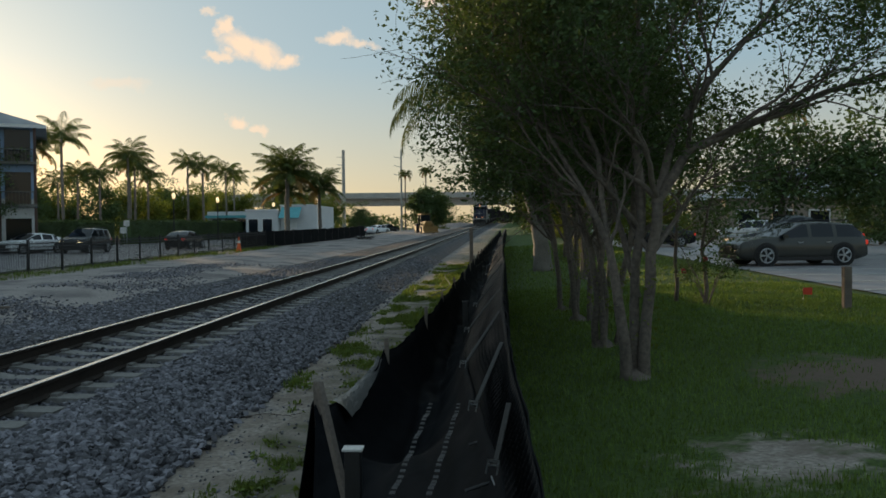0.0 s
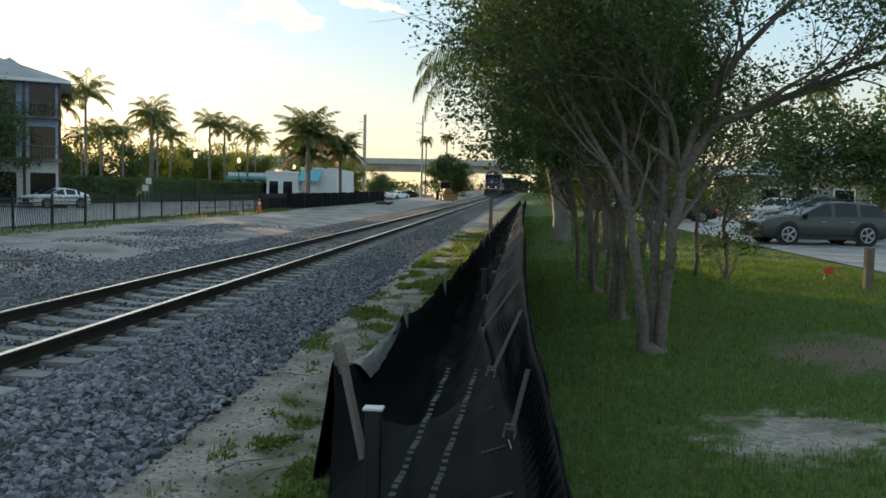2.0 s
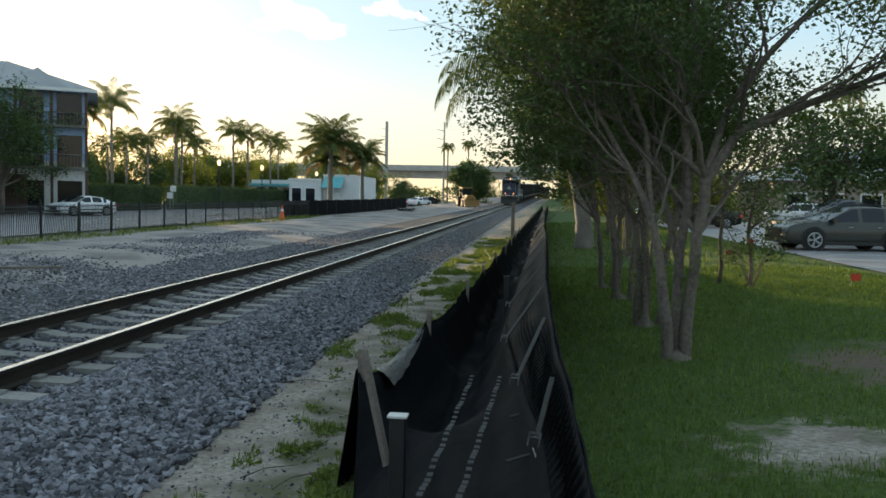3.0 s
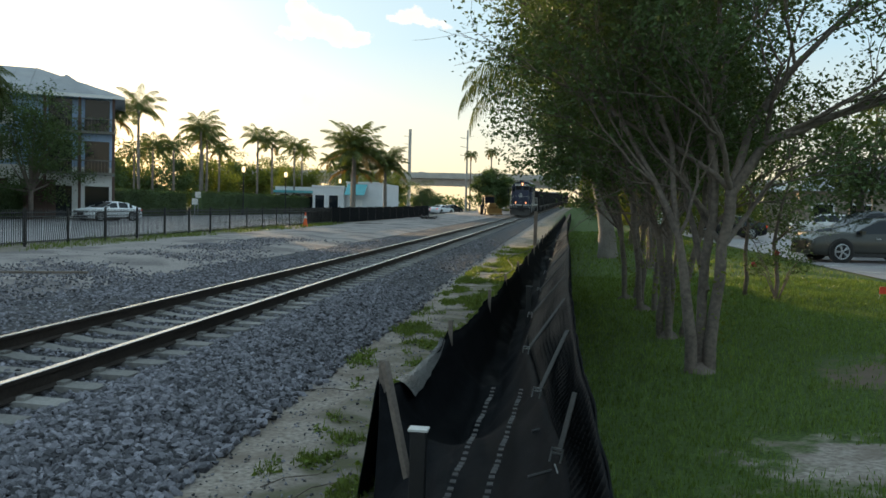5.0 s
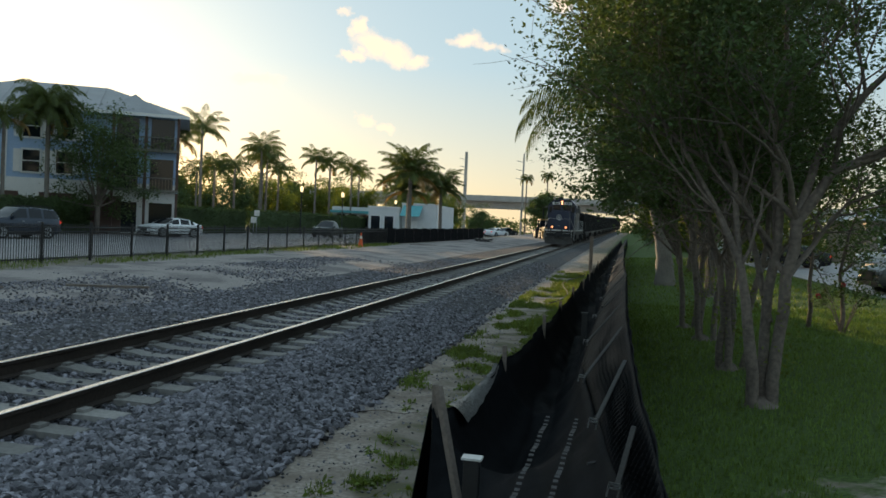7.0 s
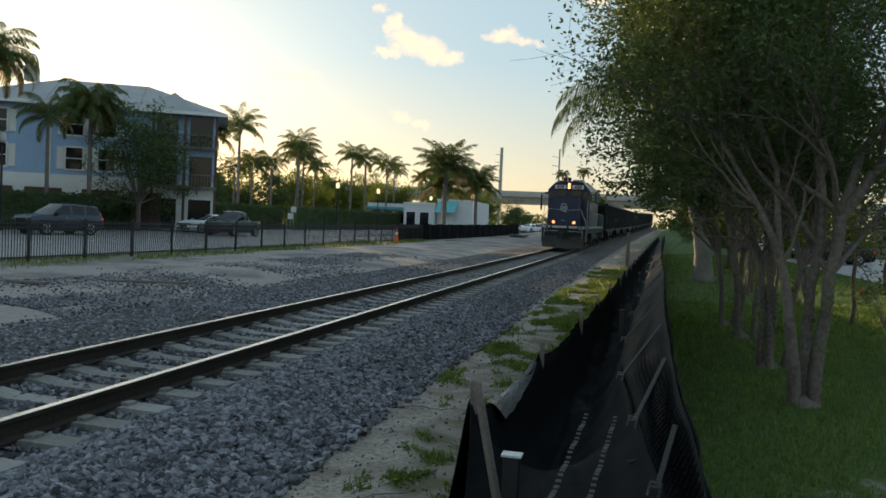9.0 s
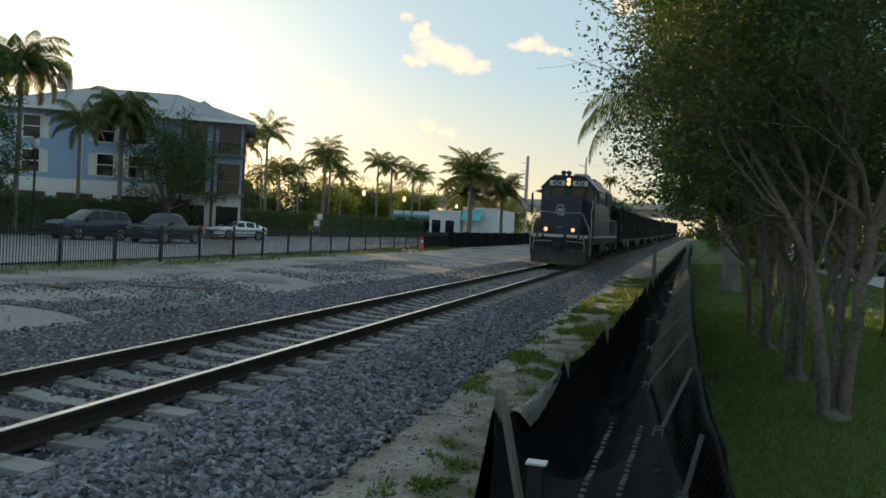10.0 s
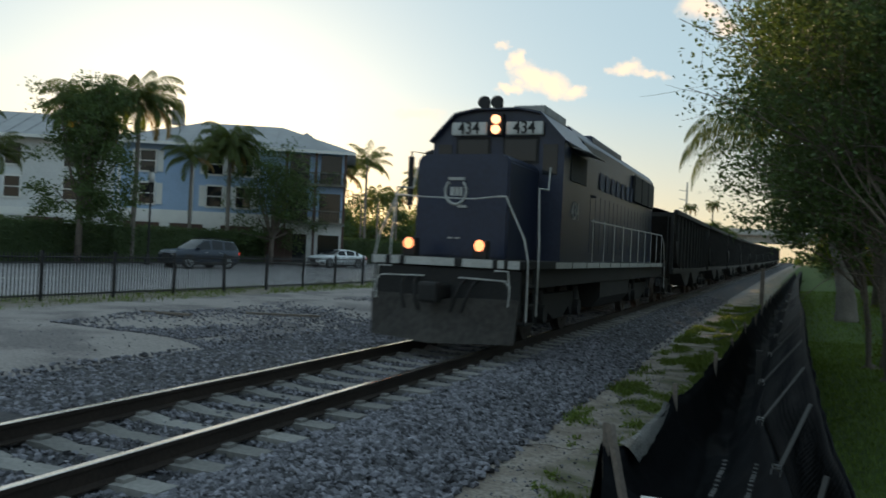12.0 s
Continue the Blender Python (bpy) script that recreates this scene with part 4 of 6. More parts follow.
        bar = part("flat_bar", boxed(-0.013, 0.013, -0.005, 0.005, 0, (b - a).length, bevel=0.002), M["bar"], f, "grey flat bar holding the mesh")
        bar.matrix_basis = Matrix.Translation(a) @ (b - a).to_track_quat("Z", "Y").to_matrix().to_4x4()
        clip = bmesh.new()
        box(clip, -0.05, 0.05, -0.006, 0.006, 0.055, 0.07), box(clip, -0.05, 0.05, -0.006, 0.006, 0.02, 0.032)
        for s in (-0.05, 0.04):
            box(clip, s, s + 0.012, -0.006, 0.006, -0.05, 0.07)
        c = part("steel_clip", clip, M["steel"], f, "bent galvanised steel clip")
        c.matrix_basis = Matrix.Translation(a + Vector((-0.012, -0.02, 0.0))) @ pose(0, 0, 0, 0, 10, 8) @ Matrix.Scale(0.52, 4)
    part("tie_wire", tubed([(0.062, 3.47, 0.53), (0.10, 3.44, 0.44), (0.12, 3.38, 0.31)], 0.004, 5), M["steel"], f)
    # square posts inside the fold, with pale tops
    for x, y, z in ((-0.54, 3.60, 0.60), (-0.25, 11.2, 0.56), (0.0, 13.2, 0.50)):
        p = part("fence_post", boxed(x - 0.035, x + 0.035, y - 0.03, y + 0.03, -0.4, z, bevel=0.004), M["iron"], f, "black square post")
        part("post_cap", boxed(x - 0.045, x + 0.045, y - 0.035, y + 0.035, z, z + 0.012, bevel=0.003), M["pale_tape"] if z == 0.60 else M["strap"], p, "pale plastic post cap" if z == 0.60 else "grey post cap")
    # stitched straps lying in the fold
    for x0, x1 in ((-0.42, -0.34), (-0.27, -0.15)):
        bm = bmesh.new()
        for i in range(46):
            y = 2.2 + 0.075 * i
            s = i / 45
            x = x0 + (x1 - x0) * s
            box(bm, x - 0.013, x + 0.013, y, y + 0.045, 0.36 + 0.01 * math.sin(i), 0.365 + 0.01 * math.sin(i))
        part("stitched_strap", bm, M["strap"], f, "grey stitched strap")["kind"] = "stuff"
    for y in (2.95, 3.55, 4.3):
        part("crease", tubed([(-0.05, y, 0.44), (0.08, y + 0.05, 0.47), (0.12, y + 0.04, 0.42)], 0.008, 5), M["strap"], f)
    # a glossy pale flap added over the sag, to carry the fabric's sky sheen
    verts, faces = [], []
    for i in range(25):
        y = 5.9 + 1.55 * i / 24
        for j in range(5):
            s = j / 4
            x, wide = on_line(LEFT_LINE, y), 0.15 - 0.11 * i / 24
            verts.append((x - 0.03 + wide * s + 0.014 * noise.noise((y * 6, s * 3, 2)), y, left_top(y) + 0.014 - 0.8 * wide * s * s + 0.022 * noise.noise((y * 9, s * 4, 9))))
    for i in range(24):
        for j in range(4):
            k = i * 5 + j
            faces.append((k, k + 1, k + 6, k + 5))
    flap = from_arrays("folded_edge", verts, faces, M["sheen"], f, True)
    flap["label"] = "glossy flap with the fabric's sky sheen put into its paler colour"
    # a thin grey tube along the far verge, standing in for the fabric's light edge
    part("loose_rope", tubed([(-1.3 + 0.25 * math.sin(i * 0.9) + 0.03 * i, 20 + 1.6 * i, land(-1.3 + 0.03 * i, 20 + 1.6 * i) + 0.25) for i in range(14)], 0.011, 6), M["strap"], f)


M["bar"] = mat("dull_grey_bar", (0.05, 0.048, 0.046), 0.8, 25, 0.3, 0.3)
M["strap"] = mat("grey_webbing", (0.05, 0.05, 0.052), 0.8, 40, 0.3, 0.2)
# much paler than the fabric: the sky's sheen is painted into the base colour
M["sheen"] = mat("fabric_sky_sheen", (0.10, 0.097, 0.094), 0.28, 16, 0.9, 1.0, spec=0.9, depth=0.05)
make_silt_fence()


# ---- the iron fence along the street ----
def make_iron_fence():
    f = thing("iron_fence", Matrix.Identity(4), "black iron picket fence along the street", "fence")
    rnd = random.Random(8)
    picket = None
    post = None
    count = 0
    rest = bmesh.new()
    fx = lambda y: -17.2 + bow(y)
    y, k = 8.0, 0
    panels = []
    while y < 64:
        z = land(fx(y), y)
        bm = boxed(-0.035, 0.035, -0.035, 0.035, -0.05, 1.28, bevel=0.004) if post is None else None
        ob = part("post", bm, M["iron"], f) if post is None else new("post", post.data)
        post = post or ob
        ob.parent = f
        ob.matrix_basis = pose(fx(y), y, z, 0, 0, 0) if k != 8 else pose(fx(y), y, z, 4, 2, 0)
        panels.append(y)
        y += 2.44
        k += 1
    for y0, y1 in zip(panels, panels[1:]):
        za, zb = land(fx(y0), y0), land(fx(y1), y1)
        for h in (0.14, 0.98, 1.12):
            part("rail_bar", tubed([(fx(y0), y0, za + h), (fx(y1), y1, zb + h)], 0.018, 4), M["iron"], f)
        for i in range(1, 22):
            q = i / 22
            py = y0 + (y1 - y0) * q
            z = za + (zb - za) * q + 0.06
            bent = 26.0 < py < 30.2
            m = pose(fx(py), py, z, (-14 * (1 - abs(py - 27.6) / 2.6) if bent else rnd.uniform(-0.6, 0.6)), 0, 0)
            if picket is None:
                picket = part("picket", prism(bmesh.new(), [(-0.009, 0), (0.009, 0), (0.009, 1.13), (0, 1.17), (-0.009, 1.13)], -0.009, 0.009), M["iron"], f)
                picket.matrix_basis = m
            elif count < 295 and py < 48:
                ob = new("picket", picket.data)
                ob.parent = f
                ob.matrix_basis = m
            else:
                box(rest, -0.009, 0.009, -0.009, 0.009, 0, 1.15, m=m)
            count += 1
    r = part("picket_run", rest, M["iron"], f)
    r["kind"] = "stuff"


def make_screen_fence():
    """The far run of the fence, hung with black screen."""
    f = thing("screened_fence", Matrix.Identity(4), "low fence hung with black screen fabric", "fence")
    a, b = Vector((-17.1, 56, 0)), Vector((-14.6, 98, 0))
    n = 16
    verts, faces = [], []
    for i in range(n * 4 + 1):
        p = a.lerp(b, i / (n * 4))
        z = land(p.x, p.y)
        w = 0.04 * math.sin(i * 2.1)
        verts += [(p.x + w, p.y, z), (p.x - w, p.y, z + 0.6), (p.x + w * 0.4, p.y, z + 1.22 + 0.03 * math.sin(i * 1.3))]
    for i in range(n * 4):
        for j in range(2):
            k = i * 3 + j
            faces.append((k, k + 1, k + 4, k + 3))
    from_arrays("screen", verts, faces, M["fabric"], f, True)
    for i in range(n + 1):
        p = a.lerp(b, i / n)
        part("post", boxed(p.x - 0.03, p.x + 0.03, p.y - 0.03, p.y + 0.03, land(p.x, p.y) - 0.1, land(p.x, p.y) + 1.3), M["iron"], f)


make_iron_fence()
make_screen_fence()


# ---- trees ----
def leaf_cloud(name, centres, per, spread, size, material, parent, seed, flat=1.0):
    """Many small folded leaves round the centres."""
    r = np.random.default_rng(seed)
    c = np.repeat(np.asarray(centres, float), per, axis=0)
    n = len(c)
    c = c + r.normal(0, 1, (n, 3)) * np.array([spread, spread, spread * flat])
    d = r.normal(0, 1, (n, 3))
    d[:, 2] = d[:, 2] * 0.6 - 0.25
    d /= np.linalg.norm(d, axis=1)[:, None]
    s = np.cross(d, r.normal(0, 1, (n, 3)))
    s /= np.linalg.norm(s, axis=1)[:, None] + 1e-9
    L = size * r.uniform(0.6, 1.3, (n, 1))
    W = L * 0.27
    up = np.cross(d, s) * L * 0.08
    v = np.stack([c, c + d * L * 0.5 + s * W + up, c + d * L, c + d * L * 0.5 - s * W + up], 1).reshape(-1, 3)
    i = np.arange(n) * 4
    f = np.stack([i, i + 1, i + 2, i + 3], 1)
    return from_arrays(name, v, f.tolist(), material, parent)


def myrtle(seed, stems, leaves, size=0.06, radius=2.9, spray=0.10, leaf="leaf", left=2.7, right=1.4):
    """A many-stemmed small tree. stems: lists of points with radii; each forks into twigs, with leaves at the twigs."""
    rnd = random.Random(seed)
    tree = thing("crape_myrtle_tree", Matrix.Identity(4), "many-stemmed crape myrtle tree on the lawn, in full leaf", "tree", "row of trees beside the fence")
    wood, tips = bmesh.new(), []

    def grow(p, d, length, r, level):
        pts, radii = [Vector(p)], [r]
        q, e, n = Vector(p), Vector(d), 4
        for i in range(n):
            e = (e + Vector((rnd.gauss(0, 0.15), rnd.gauss(0, 0.15), rnd.gauss(0.02, 0.09)))).normalized()
            q = q + e * length / n
            pts.append(q.copy())
            radii.append(r * (1 - 0.45 * (i + 1) / n))
        tube(wood, pts, radii, (6, 5, 4, 3)[min(level, 3)], cap=False)
        if level >= 1:
            tips.extend(pts[1:])
        if level >= 3 or q.x < -left * rnd.uniform(0.75, 1.0) or math.hypot(q.x, q.y) > radius * rnd.uniform(0.8, 1.1):
            tips.extend(pts[2:])
            return
        for k in range(3 if level else 4):
            a = rnd.uniform(0, math.tau)
            side = e.cross(Vector((math.cos(a), math.sin(a), 0.3))).normalized()
            nd = (e + side * rnd.uniform(0.35, 0.85) + Vector((0, 0, 0.04))).normalized()
            grow(pts[(4, 3, 4, 2)[k]], nd, length * rnd.uniform(0.62, 0.88), radii[(4, 3, 4, 2)[k]] * 0.72, level + 1)

    for stem in stems:
        pts = [Vector(p[:3]) for p in stem]
        radii = [p[3] * 0.86 for p in stem]
        fine_p, fine_r = [], []
        for k in range(len(pts) - 1):
            for f in (0, 0.5):
                fine_p.append(pts[k].lerp(pts[k + 1], f) + Vector((rnd.gauss(0, 0.02), rnd.gauss(0, 0.02), 0)))
                fine_r.append(radii[k] + (radii[k + 1] - radii[k]) * f)
        fine_p.append(pts[-1]), fine_r.append(radii[-1])
        tube(wood, fine_p, fine_r, 9, cap=False)
        for k in range(2, len(pts)):
            if pts[k].z < 1.35:
                continue
            e = (pts[k] - pts[k - 1]).normalized()
            for c in range(3 if k == len(pts) - 1 else 2):
                a = rnd.uniform(0, math.tau)
                side = Vector((math.cos(a), math.sin(a), 0.25))
                grow(pts[k], (e * 0.8 + side * 0.75).normalized(), rnd.uniform(0.75, 1.15), radii[k] * 0.6, 0)
    # knobbly root flare
    base = bmesh.ops.create_icosphere(wood, subdivisions=2, radius=0.21, matrix=Matrix.Translation((0, 0, -0.08)) @ Matrix.Diagonal((1, 1, 0.9, 1)))["verts"]
    for v in base:
        v.co += v.co.normalized() * 0.07 * noise.noise(v.co * 9)
    part("trunk", wood, M["bark"], tree, "smooth grey-brown stems", smooth=True)
    high = [t for t in tips if (t.z > 2.5 or t.z > 1.85 and rnd.random() < 0.5) and math.hypot(t.x, t.y) < radius * 1.2 and t.x > -left and (t.x < right or rnd.random() < 0.85)]
    high = rnd.sample(high, min(len(high), leaves // 7))
    leaf_cloud("crown", high, max(1, round(leaves / max(1, len(high)))), spray, size, M[leaf], tree, seed, 0.8)
    # shoots low on the stems
    low = [(math.cos(a) * rr, math.sin(a) * rr, z) for a, rr, z in ((rnd.uniform(0, math.tau), rnd.uniform(0.12, 0.32), rnd.uniform(0.15, 1.3)) for _ in range(26))]
    shoots = leaf_cloud("undergrowth", low, 7, 0.05, 0.06, M["leaf_lit"], tree, seed + 100)
    shoots["label"], shoots["kind"] = "small fresh shoots", "stuff"
    return tree


def make_myrtles():
    near = myrtle(21, [
        [(0.06, 0, -0.1, 0.09), (0.1, 0, 0.7, 0.075), (0.16, 0, 1.4, 0.07), (0.23, 0, 2.0, 0.075), (0.56, 0, 2.55, 0.06), (1.13, -0.05, 2.8, 0.05), (2.0, -0.15, 3.15, 0.035), (2.8, -0.2, 3.4, 0.02)],
        [(0.23, 0, 1.95, 0.06), (0.42, 0.05, 2.7, 0.05), (0.85, 0.1, 3.4, 0.042), (1.4, 0.1, 4.0, 0.03), (1.9, 0.1, 4.7, 0.02)],
        [(-0.02, 0.08, -0.1, 0.08), (0.0, 0.1, 0.8, 0.065), (0.05, 0.12, 1.7, 0.06), (-0.02, 0.1, 2.6, 0.05), (0.12, 0.1, 3.4, 0.04), (0.05, 0.2, 4.4, 0.025), (0.1, 0.2, 5.2, 0.015)],
        [(-0.1, -0.06, -0.1, 0.085), (-0.2, -0.1, 0.8, 0.07), (-0.34, -0.12, 1.5, 0.05), (-0.62, 0.0, 2.1, 0.036), (-1.0, 0.2, 2.8, 0.03), (-1.5, 0.35, 3.5, 0.022), (-2.1, 0.3, 4.1, 0.012)],
        [(-0.34, -0.12, 1.5, 0.04), (-0.45, 0.1, 2.5, 0.036), (-0.75, 0.3, 3.4, 0.035), (-1.0, 0.4, 4.4, 0.02), (-1.4, 0.4, 5.0, 0.012)],
        [(0.02, 0.1, 0.9, 0.045), (-0.12, 0.2, 1.6, 0.04), (-0.3, 0.3, 2.2, 0.034), (-0.75, 0.3, 2.7, 0.028), (-1.3, 0.3, 3.0, 0.02), (-1.9, 0.2, 3.3, 0.012)]], 58000, 0.06, left=2.85, right=3.5)
    near.matrix_basis = pose(1.74, 9.4, land(1.74, 9.4))

    def upright(seed, n, lean):
        r = random.Random(seed)
        out = []
        for i in range(n):
            a = i * math.tau / n + r.uniform(-0.4, 0.4)
            x, y, stem = math.cos(a) * 0.14, math.sin(a) * 0.14, []
            for k, z in enumerate((-0.1, 0.7, 1.4, 2.1, 2.9, 3.7, 4.6)):
                stem.append((x, y, z, 0.066 - 0.008 * k))
                x += math.cos(a) * (0.05 + 0.055 * k) + lean * 0.05 * k + r.gauss(0, 0.04)
                y += math.sin(a) * (0.05 + 0.055 * k) + r.gauss(0, 0.04)
            out.append(stem)
        return out

    second = myrtle(22, upright(5, 4, -0.6), 42000, 0.07, right=1.1)
    second.matrix_basis = pose(1.75, 12.05, land(1.75, 12.05))
    third = myrtle(23, upright(8, 3, -0.8), 48000, 0.075)
    third.matrix_basis = pose(1.72, 15.1, land(1.72, 15.1))
    fourth = myrtle(24, upright(9, 3, -0.7), 44000, 0.09)
    fourth.matrix_basis = pose(1.6, 16.9, land(1.6, 16.9))
    # same kind of tree, with the sunlight painted into its leaf colour
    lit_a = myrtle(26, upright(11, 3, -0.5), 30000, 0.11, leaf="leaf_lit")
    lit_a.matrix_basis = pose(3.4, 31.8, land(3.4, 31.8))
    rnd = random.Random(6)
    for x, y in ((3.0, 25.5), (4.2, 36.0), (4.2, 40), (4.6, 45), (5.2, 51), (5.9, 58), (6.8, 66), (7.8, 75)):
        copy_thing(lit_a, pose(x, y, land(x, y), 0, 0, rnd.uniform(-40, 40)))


def make_saplings():
    for seed, x, y, h in ((31, 4.0, 17.6, 4.4), (32, 4.5, 17.2, 3.6), (33, 3.2, 21.5, 4.2)):
        rnd = random.Random(seed)
        t = thing("sapling", pose(x, y, land(x, y)), "slender young tree with sparse leaves on the lawn", "tree", "young trees")
        wood, tips = bmesh.new(), []
        p, pts = Vector((0, 0, -0.1)), [Vector((0, 0, -0.1))]
        for i in range(9):
            p = p + Vector((rnd.gauss(0.02, 0.05), rnd.gauss(0, 0.05), h / 9))
            pts.append(p)
        tube(wood, pts, [0.05 - 0.0045 * i for i in range(10)], 7)
        for i in range(3, 10):
            for k in range(3):
                a = rnd.uniform(0, math.tau)
                e = pts[i] + Vector((math.cos(a), math.sin(a), 0.7)) * rnd.uniform(0.4, 0.9)
                part("branch", tubed([pts[i], (pts[i] + e) / 2 + Vector((0, 0, 0.05)), e], [0.018, 0.012, 0.005], 4), M["bark"], t)
                tips += [e, (pts[i] + e) / 2]
        part("trunk", wood, M["bark"], t, smooth=True)
        leaf_cloud("crown", [q for q in tips], 60, 0.16, 0.08, M["leaf"], t, seed)


def canopy_tree(seed, x, y, height, radius, base, leaves, material, size=0.16, label="leafy broad-crowned tree", trunk=0.18):
    """A broad tree: trunk, limbs and leaf clumps with gaps."""
    rnd = random.Random(seed)
    t = thing("tree", pose(x, y, land(x, min(y, 220))), label, "tree")
    wood, tips = bmesh.new(), []
    tube(wood, [(0, 0, -0.2), (0.05, 0, base * 0.6), (0.0, 0.1, base * 1.2)], [trunk * 1.3, trunk, trunk * 0.8], 9)
    for i in range(16):
        a = rnd.uniform(0, math.tau)
        up = rnd.uniform(0.05, 1)
        rr = radius * math.sqrt(1 - (up * 0.9) ** 2) * rnd.uniform(0.6, 1.0)
        end = Vector((math.cos(a) * rr, math.sin(a) * rr, base + (height - base) * up))
        mid = Vector((end.x * 0.4, end.y * 0.4, base + (end.z - base) * 0.35))
        tube(wood, [(0, 0.05, base), mid, end], [trunk * 0.5, trunk * 0.3, trunk * 0.06], 5, cap=False)
        for k in range(9):
            o = Vector((rnd.gauss(0, 1), rnd.gauss(0, 1), rnd.gauss(0, 0.7))) * radius * 0.22
            tips.append(end * (1 - 0.05 * k) + o)
    part("trunk", wood, M["bark"], t, smooth=True)
    leaf_cloud("crown", tips, max(1, leaves // len(tips)), radius * 0.11, size, material, t, seed, 0.7)
    return t


def palm(seed, height, fronds=20, length=2.6, droop=1.0, label="coconut palm with arching fronds", trunk=0.15, curve=0.0, leaflet=34, hang=(), slim=0.018, sag=0.3):
    """A palm: ringed trunk and arching fronds of narrow leaflets; some low fronds are dry."""
    rnd = random.Random(seed)
    t = thing("palm_tree", Matrix.Identity(4), label, "palm tree", "palms along the street")
    wood = bmesh.new()
    pts, radii = [], []
    n = 22
    for i in range(n + 1):
        f = i / n
        pts.append((curve * f * f, 0.15 * math.sin(f * 2), -0.2 + (height + 0.2) * f))
        radii.append(trunk * (1.35 - 0.35 * min(1, f * 5)) * (1 - 0.3 * f) * (1.05 if i % 2 else 0.97))
    tube(wood, pts, radii, 10)
    part("trunk", wood, M["palm_bark"], t, "grey ringed trunk", smooth=True)
    head = Vector(pts[-1])
    green, dry = ([], []), ([], [])
    for i in range(fronds + len(hang)):
        a = i * 2.399 + rnd.uniform(-0.2, 0.2)
        up = 1.45 - 1.6 * (i / fronds) + rnd.uniform(-0.12, 0.12)
        if i >= fronds:
            a, up = radians(hang[i - fronds][0]), hang[i - fronds][1]
        V, Fc = dry if (not hang and i > fronds * 0.88 and rnd.random() < 0.7) else green
        L = length * rnd.uniform(0.85, 1.1)
        p, e = head.copy(), up
        step = L / 14
        spine = [p.copy()]
        for k in range(14):
            d = Vector((math.cos(a) * math.cos(e), math.sin(a) * math.cos(e), math.sin(e)))
            p = p + d * step
            e -= (0.055 + 0.012 * k) * droop
            spine.append(p.copy())
        side = Vector((-math.sin(a), math.cos(a), 0))
        for k in range(leaflet):
            f = 0.12 + 0.88 * k / leaflet
            j = min(13, int(f * 14))
            o = spine[j].lerp(spine[j + 1], f * 14 - j)
            along = (spine[j + 1] - spine[j]).normalized()
            w = 0.62 * L / 2.6 * math.sin(math.pi * min(1, 0.18 + f * 0.8)) ** 0.7
            for s in (-1, 1):
                d = (side * s * 0.62 + along * 0.5 + Vector((0, 0, -sag - 0.35 * rnd.random()))).normalized()
                q = along.cross(d).normalized().cross(d) * slim * L / 2.6
                b = len(V)
                mid = o + d * w * 0.55
                tip = o + d * w + Vector((0, 0, -0.14 * w))
                V += [o + q, o - q, mid - q, tip, mid + q]
                Fc.append((b, b + 1, b + 2, b + 3, b + 4))
        for k in range(14):
            b = len(V)
            w = side * 0.02
            V += [spine[k] - w, spine[k] + w, spine[k + 1] + w * 0.8, spine[k + 1] - w * 0.8]
            Fc.append((b, b + 1, b + 2, b + 3))
    from_arrays("fronds", green[0], green[1], M["frond"], t)["label"] = "green feathery fronds"
    if dry[0]:
        from_arrays("dry_fronds", dry[0], dry[1], M["dry_frond"], t)["label"] = "dry yellow fronds"
    return t


